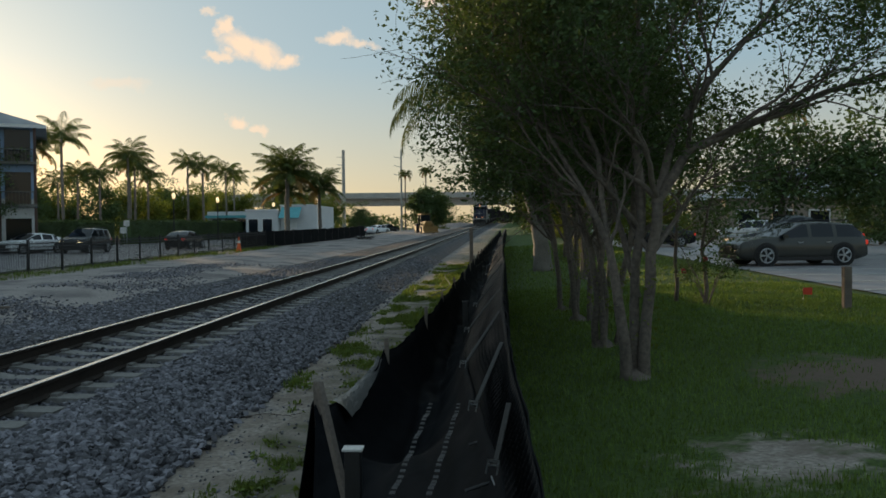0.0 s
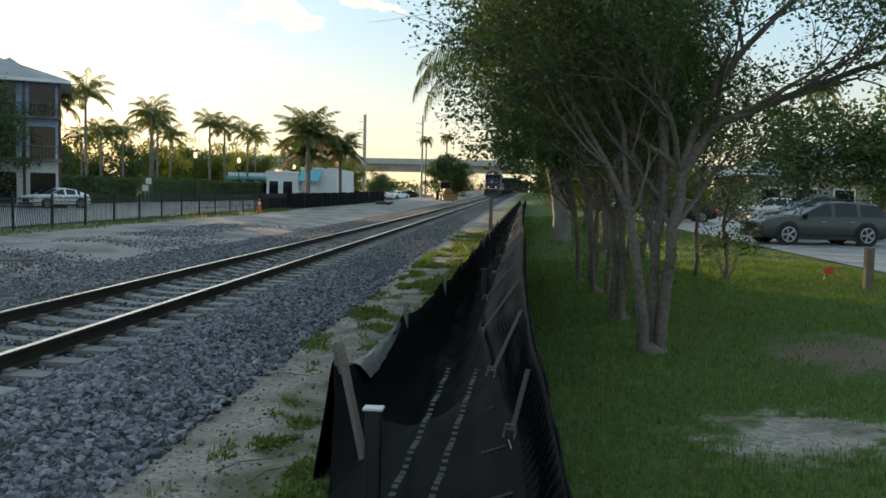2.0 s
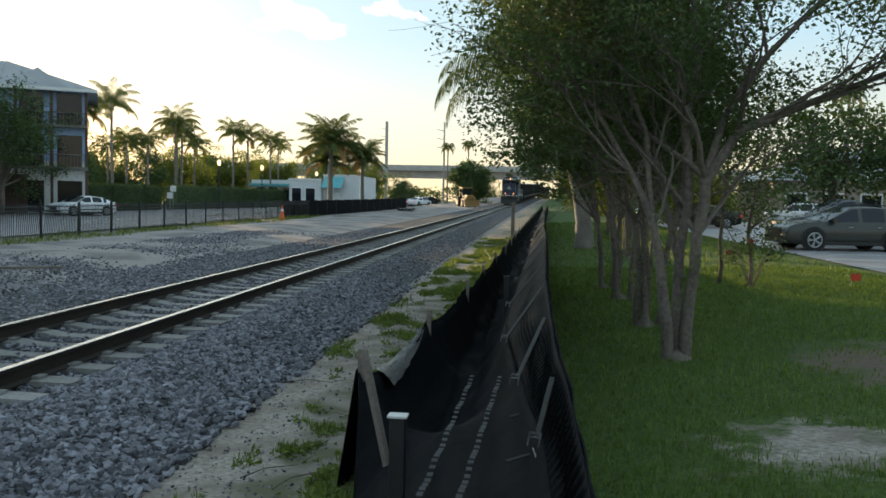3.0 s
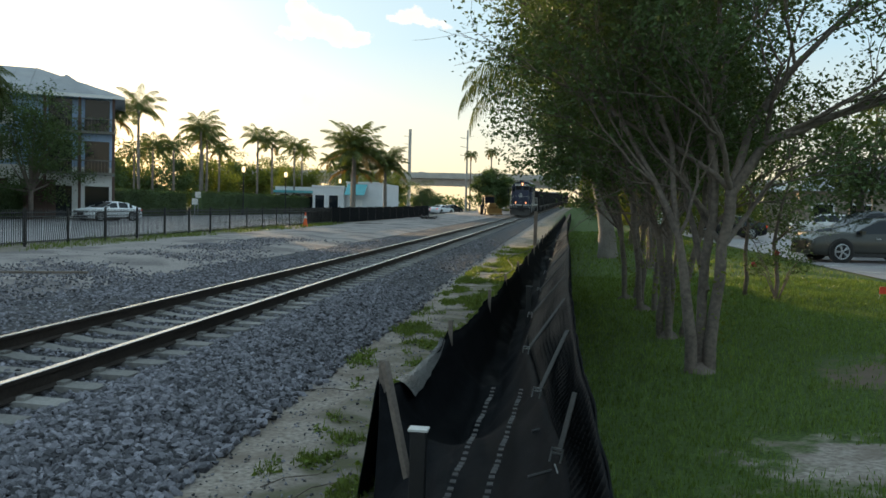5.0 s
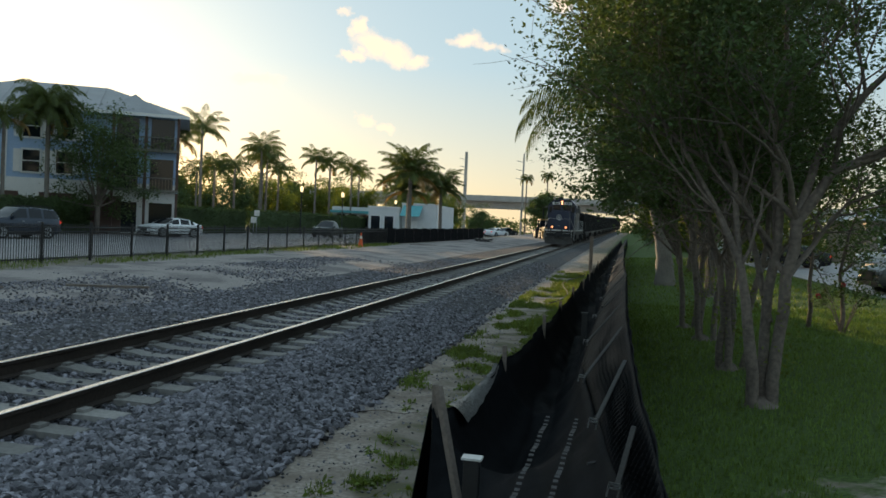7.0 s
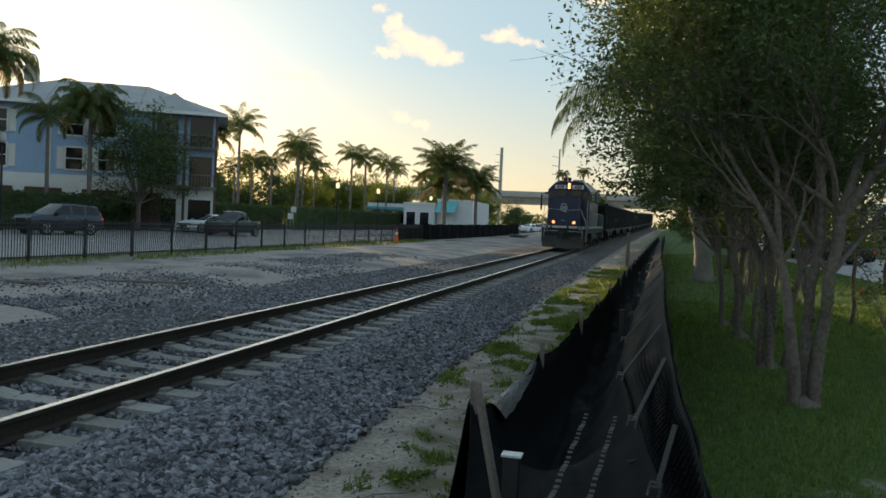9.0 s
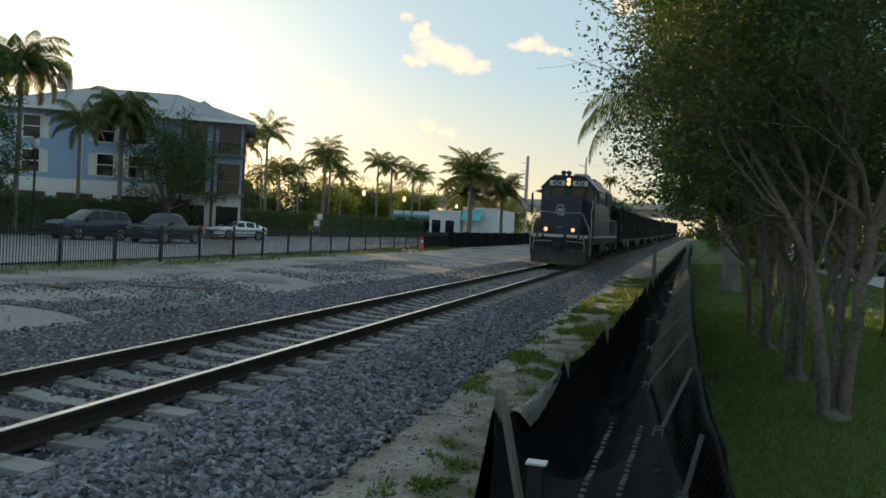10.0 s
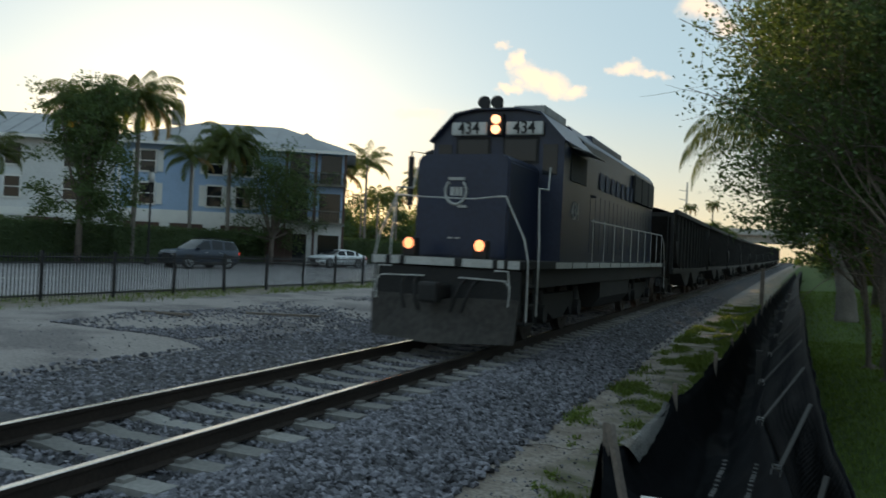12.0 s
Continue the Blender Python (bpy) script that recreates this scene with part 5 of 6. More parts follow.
def put_palms():
    a = palm(41, 9.2, 22, 3.0, 0.95, slim=0.015, sag=0.5)
    b = palm(42, 7.7, 20, 2.7, 1.05, slim=0.015, sag=0.5)
    n = palm(46, 8.6, 38, 3.0, 1.25, "coconut palm with a full crown and hanging fronds", slim=0.016, sag=0.6)
    c = palm(43, 6.4, 40, 3.7, 0.7, "stout bushy palm with a dense crown", 0.24)
    spots = [(a, -42.6, 80.7, 1.17), (a, -42.0, 94, 1.1), (b, -43.0, 98, 1.18), (b, -41.6, 86.5, 0.95), (a, -42.8, 115, 1.15), (b, -42.2, 120, 1.35), (a, -41.4, 128, 1.12), (b, -44, 104, 1.05), (b, -46, 90, 1.0), (a, -48, 108, 1.1), (b, -50, 98, 1.0), (b, -45, 84, 0.85),
             (n, -39.2, 52.0, 1.05), (b, -39.6, 52.6, 1.1), (b, -39, 47.4, 0.98), (n, -38.9, 41.6, 1.2), (n, -39.1, 37.4, 1.08), (b, -40, 39, 1.2), (b, -38.4, 68, 1.1), (b, -41.5, 33.5, 0.8), (b, -39.5, 29.5, 1.0), (a, -44, 140, 1.1), (b, -42, 150, 1.2)]
    rnd = random.Random(12)
    used = set()
    for k, x, y, s in spots:
        x += bow(min(y, 220)) * 0.3
        m = pose(x, y, land(x, y), 0, 0, rnd.uniform(0, 360))
        if k.name not in used:
            used.add(k.name)
            ob = k
            ob.matrix_basis = m
        else:
            ob = copy_thing(k, m)
        ob.scale = (s, s, s)
    for i, (x, y, s) in enumerate(((-19.5, 80, 1.07), (-17.0, 84, 0.84), (-21.0, 86, 0.84))):
        m = pose(x, y, land(x, y), 0, 0, 70 * i)
        ob = copy_thing(c, m) if i else c
        ob.matrix_basis = m
        ob.scale = (s, s, s)
    # the tall trunk beside the lawn, with drooping fronds over the track side
    d = palm(44, 6.3, 7, 4.4, 1.2, "tall palm with a thick leaning trunk and drooping fronds", 0.30, -2.1, 36, ((180, 0.72), (196, 0.55), (168, 0.25)), 0.009, 1.1)
    d.matrix_basis = pose(2.1, 30.5, land(2.1, 30.5), 0, 0, 0)
    # slim fan palms by the viaduct
    e = palm(45, 9.3, 26, 1.75, 1.3, "slim fan palm with a small round crown", 0.14)
    for i, (x, y, s) in enumerate(((-14.8, 150, 1.08), (-10.9, 150, 1.12), (22, 60, 1.0))):
        m = pose(x, y, land(x, y), 0, 0, 50 * i)
        ob = copy_thing(e, m) if i else e
        ob.matrix_basis = m
        ob.scale = (s, s, s)


make_myrtles()
make_saplings()
put_palms()
canopy_tree(51, 14.0, 40, 6.3, 3.3, 2.9, 6500, M["leaf"], 0.25, "broad leafy tree in the parking lot")
canopy_tree(52, 19.0, 39, 6.4, 3.6, 2.9, 7500, M["leaf"], 0.25, "broad leafy tree in the parking lot")
# these two carry the sunlit leaf colour
canopy_tree(53, 4.0, 41, 6.8, 2.5, 2.4, 12000, M["leaf_lit"], 0.17, "leafy tree beside the track, low sun put into its leaf colour")
canopy_tree(54, 5.9, 49, 8.0, 3.2, 2.2, 12000, M["leaf_lit"], 0.2, "leafy tree beside the track, low sun put into its leaf colour")
canopy_tree(55, -11.0, 150, 7.2, 3.6, 1.2, 20000, M["leaf"], 0.36, "dense round dark tree near the viaduct")
canopy_tree(56, -36.8, 54.5, 9.4, 3.7, 2.0, 12000, M["leaf"], 0.2, "dark leafy street tree before the house")
canopy_tree(57, -38, 36.5, 10.8, 2.9, 3.0, 16000, M["leaf"], 0.2, "leafy street tree before the house")
canopy_tree(58, -12.5, 180, 6.0, 3.6, 1.2, 7000, M["leaf"], 0.3, "dense tree near the viaduct")
canopy_tree(59, -26.5, 124, 6.5, 4.2, 2.0, 7000, M["leaf"], 0.25, "dark leafy tree beside a white building")


# ---- the street side: hedge, house, white building ----
def make_hedge(name, x0, x1, y0, y1, height, leaves, seed, label="clipped dark green hedge along the street"):
    h = thing(name, Matrix.Identity(4), label, "hedge")
    r = np.random.default_rng(seed)
    core = bmesh.new()
    n = max(2, int((y1 - y0) / 2))
    for i in range(n):
        a, b = y0 + (y1 - y0) * i / n, y0 + (y1 - y0) * (i + 1) / n
        box(core, x0 + 0.1, x1 - 0.1, a, b + 0.01, land(x0, a) - 0.1, land(x0, a) + height - 0.12 + 0.08 * noise.noise((a * 0.3, 0, 0)))
    part("core", core, M["hedge"], h)
    pts = []
    for _ in range(leaves):
        y = r.uniform(y0, y1)
        t = land(x0, y) + height + 0.12 * noise.noise((y * 0.5, 1, 0))
        if r.random() < 0.3:
            pts.append((r.uniform(x0, x1), y, t))
        else:
            pts.append((x1 + 0.06 * noise.noise((y, 2, 0)), y, r.uniform(land(x0, y), t)))
    leaf_cloud("leaves", pts, 1, 0.07, 0.17, M["hedge"], h, seed)


def make_house():
    """A three-storey row with hipped metal roofs; its front turns towards the railway."""
    at = pose(-37.0, 57.5, 0.0, 0, 0, 28.4)
    h = thing("apartment_house", at, "three-storey blue and white apartment house with grey metal roofs", "house")

    def block(x0, x1, y0, y1, eave, ridge, wall, hip=4.0):
        w = part("wall", boxed(x0, x1, y0, y1, -0.3, eave), wall, h)
        o = 0.9
        bm = bmesh.new()
        c = [bm.verts.new(p) for p in ((x0 - o, y0 - o, eave), (x1 + o, y0 - o, eave), (x1 + o, y1 + o, eave), (x0 - o, y1 + o, eave))]
        ym = (y0 + y1) / 2
        t = [bm.verts.new((x0 - o + hip, ym, ridge)), bm.verts.new((x1 + o - hip, ym, ridge))]
        bm.faces.new((c[0], c[1], t[1], t[0])), bm.faces.new((c[2], c[3], t[0], t[1])), bm.faces.new((c[1], c[2], t[1])), bm.faces.new((c[3], c[0], t[0]))
        bm.faces.new((c[3], c[2], c[1], c[0]))
        roof = part("roof", bm, M["roof"], h, "grey standing-seam metal roof")
        part("fascia", boxed(x0 - o, x1 + o, y0 - o - 0.05, y0 - o, eave - 0.22, eave + 0.02), M["trim"], roof)
        part("band", boxed(x0 - 0.05, x1 + 0.05, y0 - 0.08, y0, 3.0, 3.6), M["trim"], w, "white band course")
        k = int((x1 - x0) / 1.2)
        for i in range(1, k):
            x = x0 - o + (x1 - x0 + 2 * o) * i / k
            f = min(1.0, (x - x0 + o) / hip, (x1 + o - x) / hip)
            part("roof_seam", tubed([(x, y0 - o, eave + 0.03), (x, y0 - o + (ym - y0 + o) * f, eave + (ridge - eave) * f + 0.03)], 0.025, 4), M["roof"], roof)
        return w

    def window(w, x, z, y=0.0, ww=1.15, hh=1.6):
        f = part("window", boxed(x - ww / 2 - 0.14, x + ww / 2 + 0.14, y - 0.10, y - 0.002, z - hh / 2 - 0.14, z + hh / 2 + 0.14, bevel=0.02), M["trim"], w, "white-framed sash window")
        part("pane", boxed(x - ww / 2, x + ww / 2, y - 0.115, y - 0.095, z + 0.04, z + hh / 2), M["window"], f)
        part("pane", boxed(x - ww / 2, x + ww / 2, y - 0.115, y - 0.095, z - hh / 2, z - 0.04), M["window"], f)

    blue = block(-14.0, 4.1, 0.0, 11, 9.3, 11.85, M["blue_wall"], 6.5)
    white = block(-44.0, -14.05, 0.6, 12, 9.3, 11.9, M["white_wall"], 5.0)
    # a small hipped dormer roof over the end bay
    bm = bmesh.new()
    q = [bm.verts.new(p) for p in ((-1.4, -0.95, 9.32), (3.0, -0.95, 9.32), (0.8, 2.2, 11.1), (0.8, 5.4, 11.1), (-1.4, 5.4, 9.9), (3.0, 5.4, 9.9))]
    for face in ((q[0], q[1], q[2]), (q[1], q[5], q[3], q[2]), (q[4], q[0], q[2], q[3]), (q[5], q[4], q[3]), (q[0], q[4], q[5], q[1])):
        bm.faces.new(face)
    part("dormer_roof", bm, M["roof"], h, "small hipped metal roof")
    # white ground storey under the blue siding
    part("base_wall", boxed(-14.02, 4.12, -0.04, -0.001, -0.3, 3.95), M["trim"], blue, "white ground storey wall")
    for x in (-11.5, -6.2, -3.9):
        for z in (5.2, 7.8):
            window(blue, x, z)
            for k in (-0.98, 0.98):
                part("shutter", boxed(x + k - 0.24, x + k + 0.24, -0.07, -0.002, z - 0.85, z + 0.85, bevel=0.01), M["trim"], blue, "white window shutter")
    for x in (-42, -38, -34, -30, -26, -22, -17.5):
        for z in (5.2, 7.8):
            window(white, x, z, 0.6)
    for x0, x1 in ((-13.2, -10.4), (-9.6, -7.0), (-5.6, -3.0), (-2.2, 0.2)):
        part("garage_door", boxed(x0, x1, -0.10, -0.042, -0.2, 2.9, bevel=0.02), M["garage"], blue, "brown panelled garage door")
    for x in (-42, -37.5, -33, -28.5, -24, -19.5):
        part("garage_door", boxed(x - 1.5, x + 1.5, 0.54, 0.598, -0.2, 2.9, bevel=0.02), M["garage"], white, "brown panelled garage door")
    # end bay: open porches with posts and rails; flat dark panels stand in for the shaded openings
    for z in (0.0, 3.4, 6.5):
        b = part("balcony", boxed(-0.6, 4.3, -0.75, -0.1, z - 0.05, z + 0.15) if z else boxed(-0.6, 4.3, -0.75, -0.1, -0.2, 0.1), M["porch"], blue)
        for x0, x1 in ((-0.3, 1.3), (2.2, 3.9)):
            part("opening", boxed(x0, x1, -0.085, -0.045, z + 0.16, z + 2.5), M["window"], blue, "dark panel standing in for a shaded porch opening")
        for x in (-0.5, 1.85, 4.2):
            part("porch_post", boxed(x - 0.1, x + 0.1, -0.7, -0.5, z + 0.1, min(z + 3.3, 9.28)), M["garage"], b, "dark porch post")
        if z:
            part("porch_rail", boxed(-0.5, 4.2, -0.66, -0.6, z + 1.0, z + 1.08), M["porch"], b)
            for i in range(20):
                part("baluster", boxed(-0.4 + 0.235 * i, -0.37 + 0.235 * i, -0.65, -0.61, z + 0.15, z + 1.0), M["porch"], b)
    # downpipes and a roof turret with an arched hoop
    for x in (-13.7, -8.0):
        part("corner_board", boxed(x - 0.14, x + 0.14, -0.06, -0.001, 0, 9.2), M["trim"], blue)
    t = part("roof_turret", boxed(-10.95, -9.95, 4.8, 5.9, 11.5, 12.7, bevel=0.05), M["roof"], h)
    part("hoop", tubed([(-10.45 + 0.45 * math.cos(a * math.pi / 10), 5.4, 12.7 + 1.0 * math.sin(a * math.pi / 10)) for a in range(11)], 0.08, 6), M["roof"], t)


def make_white_building():
    b = thing("white_building", pose(-34.2, 108, land(-34, 108)), "low white commercial building with a teal awning", "building")
    w = part("wall", boxed(2.3, 6.6, 0, 12, -0.3, 3.9), M["white_wall"], b)
    t = part("taller_wall", boxed(6.7, 11.6, 1.0, 13, -0.3, 4.6), M["white_wall"], b)
    part("parapet", boxed(2.2, 6.68, -0.1, 0.2, 3.9, 4.1), M["trim"], w)
    part("coping", boxed(6.6, 11.7, 0.9, 1.2, 4.6, 4.72), M["trim"], t)
    aw = bmesh.new()
    prism(aw, [(-1.0, 2.9), (0.95, 4.35), (0.95, 4.4), (-1.0, 2.95)], 6.9, 9.6, True)
    part("awning", aw, M["teal"], b, "sloping teal awning")
    for x in (3.3, 5.2):
        f = part("window", boxed(x - 0.7, x + 0.7, -0.06, -0.002, 0.9, 2.9), M["trim"], w)
        part("pane", boxed(x - 0.62, x + 0.62, -0.075, -0.055, 1.0, 2.8), M["window"], f)
    part("door", boxed(7.6, 8.9, 0.93, 0.998, 0, 2.3), M["trim"], t)
    # a longer pale building further along the street
    c = thing("pale_building", pose(-44, 128, land(-44, 128)), "long pale building behind the palms", "building")
    cw = part("wall", boxed(0, 13, 0, 10, -0.3, 4.2), M["white_wall"], c)
    for i in range(6):
        part("window", boxed(0.8 + 2 * i, 2.2 + 2 * i, -0.05, -0.002, 1.0, 3.0), M["window"], cw)
    part("canopy_band", boxed(-0.2, 13.2, -0.8, -0.1, 3.2, 3.6), M["teal"], cw)


def make_viaduct():
    v = thing("viaduct", pose(0, 232, 0.53), "long grey concrete road viaduct over the railway", "viaduct")
    d = part("deck", prism(bmesh.new(), [(-5.5, 9.6), (-5.5, 9.2), (-3.6, 9.0), (-3.4, 7.3), (3.4, 7.3), (3.6, 9.0), (5.5, 9.2), (5.5, 9.6)], -95, 70, True), M["concrete"], v)
    for y in (-5.4, 5.4):
        part("parapet", boxed(-95, 70, y - 0.15, y + 0.15, 9.6, 10.75), M["concrete"], d)
    for x in (-84, -57, 13, 38, 62):
        p = part("pier", boxed(x - 0.8, x + 0.8, -1.2, 1.2, -1, 6.2, bevel=0.1), M["concrete"], v)
        part("pier_cap", boxed(x - 1.2, x + 1.2, -3.4, 3.4, 6.2, 7.3, bevel=0.08), M["concrete"], p)
    for x in (-70, -40, -10, 20):
        part("joint", boxed(x - 0.05, x + 0.05, -3.45, -3.40, 7.3, 9.0), M["asphalt"], d)


def utility_pole(x, y, top, label, r=0.3):
    p = thing("utility_pole", pose(x, y, land(x, y)), label, "utility pole", "poles along the street")
    h = top - land(x, y)
    part("mast", tubed([(0, 0, -0.3), (0, 0, h)], [r * 1.4, r], 10), M["concrete"], p)
    for z in (h - 1.6, h - 3.2, h - 4.8):
        part("insulator_arm", tubed([(0, 0, z), (-1.3, 0, z + 0.25)], 0.06, 6), M["steel"], p)


def street_lamp(m, lit=False, height=5.2):
    p = thing("street_lamp", m, "black post street lamp with an acorn globe" + (", lit" if lit else ""), "street lamp", "street lamps")
    part("base", tubed([(0, 0, -0.1), (0, 0, 0.5), (0, 0, 0.7)], [0.2, 0.17, 0.08], 12), M["iron"], p)
    part("mast", tubed([(0, 0, 0.6), (0, 0, height - 0.9)], [0.08, 0.06], 10), M["iron"], p)
    part("collar", tubed([(0, 0, height - 0.9), (0, 0, height - 0.75)], [0.06, 0.2], 12), M["iron"], p)
    part("globe", tubed([(0, 0, height - 0.75), (0, 0, height - 0.5), (0, 0, height - 0.2), (0, 0, height - 0.05)], [0.15, 0.21, 0.19, 0.08], 14), M["globe"] if lit else M["frosted"], p, "acorn-shaped globe", smooth=True)
    part("finial", tubed([(0, 0, height - 0.06), (0, 0, height + 0.02), (0, 0, height + 0.2)], [0.2, 0.1, 0.02], 10), M["iron"], p)
    return p


make_hedge("hedge", -40.2, -38.6, 14, 84, 2.45, 24000, 71)
make_hedge("hedge", -39.6, -38.2, 87, 128, 2.6, 9000, 72)
make_hedge("hedge", -41.5, -40.3, -20, 13, 2.4, 4000, 73)
make_house()
make_white_building()
make_viaduct()
utility_pole(-29.5, 169.5, 17.7, "tall concrete utility pole with side arms")
utility_pole(-15.7, 152, 16.0, "slim concrete utility pole with side arms", 0.15)
for x, y, lit_up in ((-37.0, 41.2, False), (-37.0, 64.5, False), (-37, 96, True), (-37, 112, True), (-36, 138, True), (15.0, 44, True), (22.5, 47, False), (-24.5, 118, True)):
    street_lamp(pose(x, y, land(x, y)), lit_up, 5.95 if x < 0 else 4.6)


# ---- vehicles ----
def car(kind, paint, label, length=4.7, width=1.82, height=1.45, lit=False):
    """A car; its own +x is ahead, z = 0 on the road. kind: sedan, wagon, suv or pickup."""
    name = {"sedan": "sedan_car", "wagon": "estate_car", "suv": "suv_car", "pickup": "pickup_truck"}[kind]
    c_thing = thing(name, Matrix.Identity(4), label, "car" if kind != "pickup" else "pickup truck", "vehicles")
    L, W, H = length / 2, width / 2, height
    belt = H * (0.64 if kind == "sedan" else 0.61)
    g = {"sedan": 0.17, "wagon": 0.2, "suv": 0.22, "pickup": 0.26}[kind]
    hood = belt - 0.02
    # the line of bonnet, screen, roof and tail: place along the half length, share of the height
    line = {"sedan": [(-1, 0.48), (-0.985, 0.62), (-0.95, 0.69), (-0.82, 0.715), (-0.68, 0.82), (-0.50, 0.94), (-0.15, 1.0), (0.10, 0.965), (0.28, 0.83), (0.46, 0.675), (0.70, 0.635), (0.90, 0.57), (0.97, 0.50), (1, 0.36)],
            "wagon": [(-1, 0.45), (-0.985, 0.58), (-0.95, 0.66), (-0.88, 0.80), (-0.78, 0.95), (-0.3, 1.0), (0.02, 0.975), (0.22, 0.83), (0.42, 0.66), (0.70, 0.62), (0.90, 0.56), (0.97, 0.49), (1, 0.34)],
            "suv": [(-1, 0.45), (-0.985, 0.58), (-0.96, 0.66), (-0.91, 0.80), (-0.84, 0.955), (-0.25, 1.0), (0.10, 0.975), (0.28, 0.82), (0.44, 0.655), (0.72, 0.62), (0.91, 0.57), (0.975, 0.49), (1, 0.33)],
            "pickup": [(-1, 0.45), (-0.99, 0.60), (-0.32, 0.60), (-0.28, 0.66), (-0.24, 0.82), (-0.19, 0.95), (0.0, 1.0), (0.14, 0.97), (0.28, 0.82), (0.42, 0.65), (0.75, 0.61), (0.92, 0.57), (0.98, 0.48), (1, 0.34)]}[kind]
    us = sorted({round(-1 + i / 18, 4) for i in range(37)} | {p[0] for p in line})
    roof_edge = [p[0] for p in line if p[1] > 0.93]
    back, front = min(roof_edge), max(roof_edge)
    sill_front = next(p[0] for p in line if p[0] > front and p[1] < 0.7)
    sill_back = max(p[0] for p in line if p[0] < back and p[1] < 0.72)
    rings = []
    for u in us:
        top = H * float(np.interp(u, [p[0] for p in line], [p[1] for p in line]))
        w = W * (1 - 0.17 * max(0.0, (abs(u) - 0.68) / 0.32) ** 2)
        b = min(belt, top - 0.025)
        c = top - b
        low = g + 0.10 * max(0.0, (abs(u) - 0.85) / 0.15)
        wt = w * (0.95 - 0.22 * min(1.0, c / (H - belt)))
        at = lambda f: w * 0.95 + (wt - w * 0.95) * f
        half = [(0, low), (0.8 * w, low), (0.965 * w, low + 0.06), (w, low + 0.3 * (b - low)), (0.995 * w, low + 0.62 * (b - low)), (0.975 * w, b - 0.05 * (b - low)), (0.95 * w, b), (at(0.10), b + 0.10 * c), (at(0.86), b + 0.86 * c), (at(1) * 0.94, top - 0.03 * min(1, c * 4)), (at(1) * 0.55, top), (0, top + 0.006)]
        rings.append([(u * L, y, z) for y, z in half] + [(u * L, -y, z) for y, z in half[-2:0:-1]])
    n = len(rings[0])
    shells = {"body": [], "side": [], "screen": []}
    for i in range(len(us) - 1):
        u = (us[i] + us[i + 1]) / 2
        for k in range(n):
            m = min(k, n - 1 - k)   # the face's place on its half section
            kind_of = "body"
            if m == 7 and sill_back + (0.2 if kind == "sedan" else 0.06) < u < sill_front - 0.05 and abs(u + 0.07) > 0.03 and abs(u + 0.47) > 0.03:
                kind_of = "side"
            if m in (9, 10) and (front < u < sill_front or sill_back < u < back):
                kind_of = "screen"
            shells[kind_of].append((i * n + k, i * n + (k + 1) % n, (i + 1) * n + (k + 1) % n, (i + 1) * n + k))
    every = [p for r in rings for p in r]

    def piece(title, faces, material, parent, note=""):
        used = sorted({v for f in faces for v in f})
        place = {v: q for q, v in enumerate(used)}
        ob = from_arrays(title, [every[v] for v in used], [[place[v] for v in f] for f in faces], material, parent, True)
        if note:
            ob["label"] = note
        return ob

    shells["body"] += [tuple(range(n))[::-1], tuple((len(us) - 1) * n + k for k in range(n))]
    body = piece("body", shells["body"], paint, c_thing)
    for side in (1, -1):
        piece("side_glass", [f for f in shells["side"] if every[f[0]][1] * side > 0], M["window"], body, "dark side windows")
    for ahead in (1, -1):
        fs = [f for f in shells["screen"] if every[f[0]][0] * ahead > 0]
        if fs:
            piece("windscreen" if ahead > 0 else "rear_window", fs, M["window"], body, "sloping windscreen" if ahead > 0 else "dark rear window")
    roof, c = body, c_thing
    if kind in ("wagon", "suv"):
        for s in (-1, 1):
            part("roof_rail", tubed([(L * 0.05, s * W * 0.68, H + 0.0), (0, s * W * 0.68, H + 0.05), (-L * 0.7, s * W * 0.68, H + 0.04), (-L * 0.75, s * W * 0.68, H - 0.01)], 0.02, 6), M["iron"], roof)
    if kind == "pickup":
        part("bed_floor", boxed(-L + 0.1, -L * 0.34, -W * 0.8, W * 0.8, belt - 0.06, belt + 0.01), M["iron"], body)
    r = 0.33 if kind == "sedan" else 0.37
    for x in (L * 0.60, -L * 0.58):
        for s in (-1, 1):
            a = part("wheel_arch", disc(bmesh.new(), (x, s * (W - 0.03), r + 0.02), (0, 1, 0), r + 0.07, 0.1, 24), M["iron"], body)
            wl_ = part("wheel", disc(bmesh.new(), (0, 0, 0), (0, 1, 0), r, 0.22, 28), M["tyre"], c)
            wl_.matrix_basis = pose(x, s * (W - 0.06), r)
            o_ = s * 0.11
            rim = bmesh.new()
            disc(rim, (0, o_, 0), (0, 1, 0), r * 0.16, 0.03, 12)
            for n in range(5):
                t = n * math.tau / 5
                for o in (-0.13, 0.13):
                    tube(rim, [(r * 0.12 * math.cos(t), o_, r * 0.12 * math.sin(t)), (r * 0.64 * math.cos(t + o), o_, r * 0.64 * math.sin(t + o))], 0.022, 5)
            tube(rim, [(r * 0.67 * math.cos(n * math.tau / 20), o_, r * 0.67 * math.sin(n * math.tau / 20)) for n in range(21)], 0.022, 5)
            part("rim", rim, M["alloy"], wl_, "five-spoke alloy rim")
    for s in (-1, 1):
        part("headlight", boxed(L - 0.22, L - 0.015, s * W * 0.66 - 0.17, s * W * 0.66 + 0.17, hood - 0.30, hood - 0.18, bevel=0.02), M["globe"] if lit else M["lens"], body, "lit headlight" if lit else "")
        part("tail_light", boxed(-L - 0.005, -L + 0.12, s * W * 0.72 - 0.13, s * W * 0.72 + 0.13, belt - 0.22, belt - 0.06, bevel=0.02), M["lamp_red"], body)
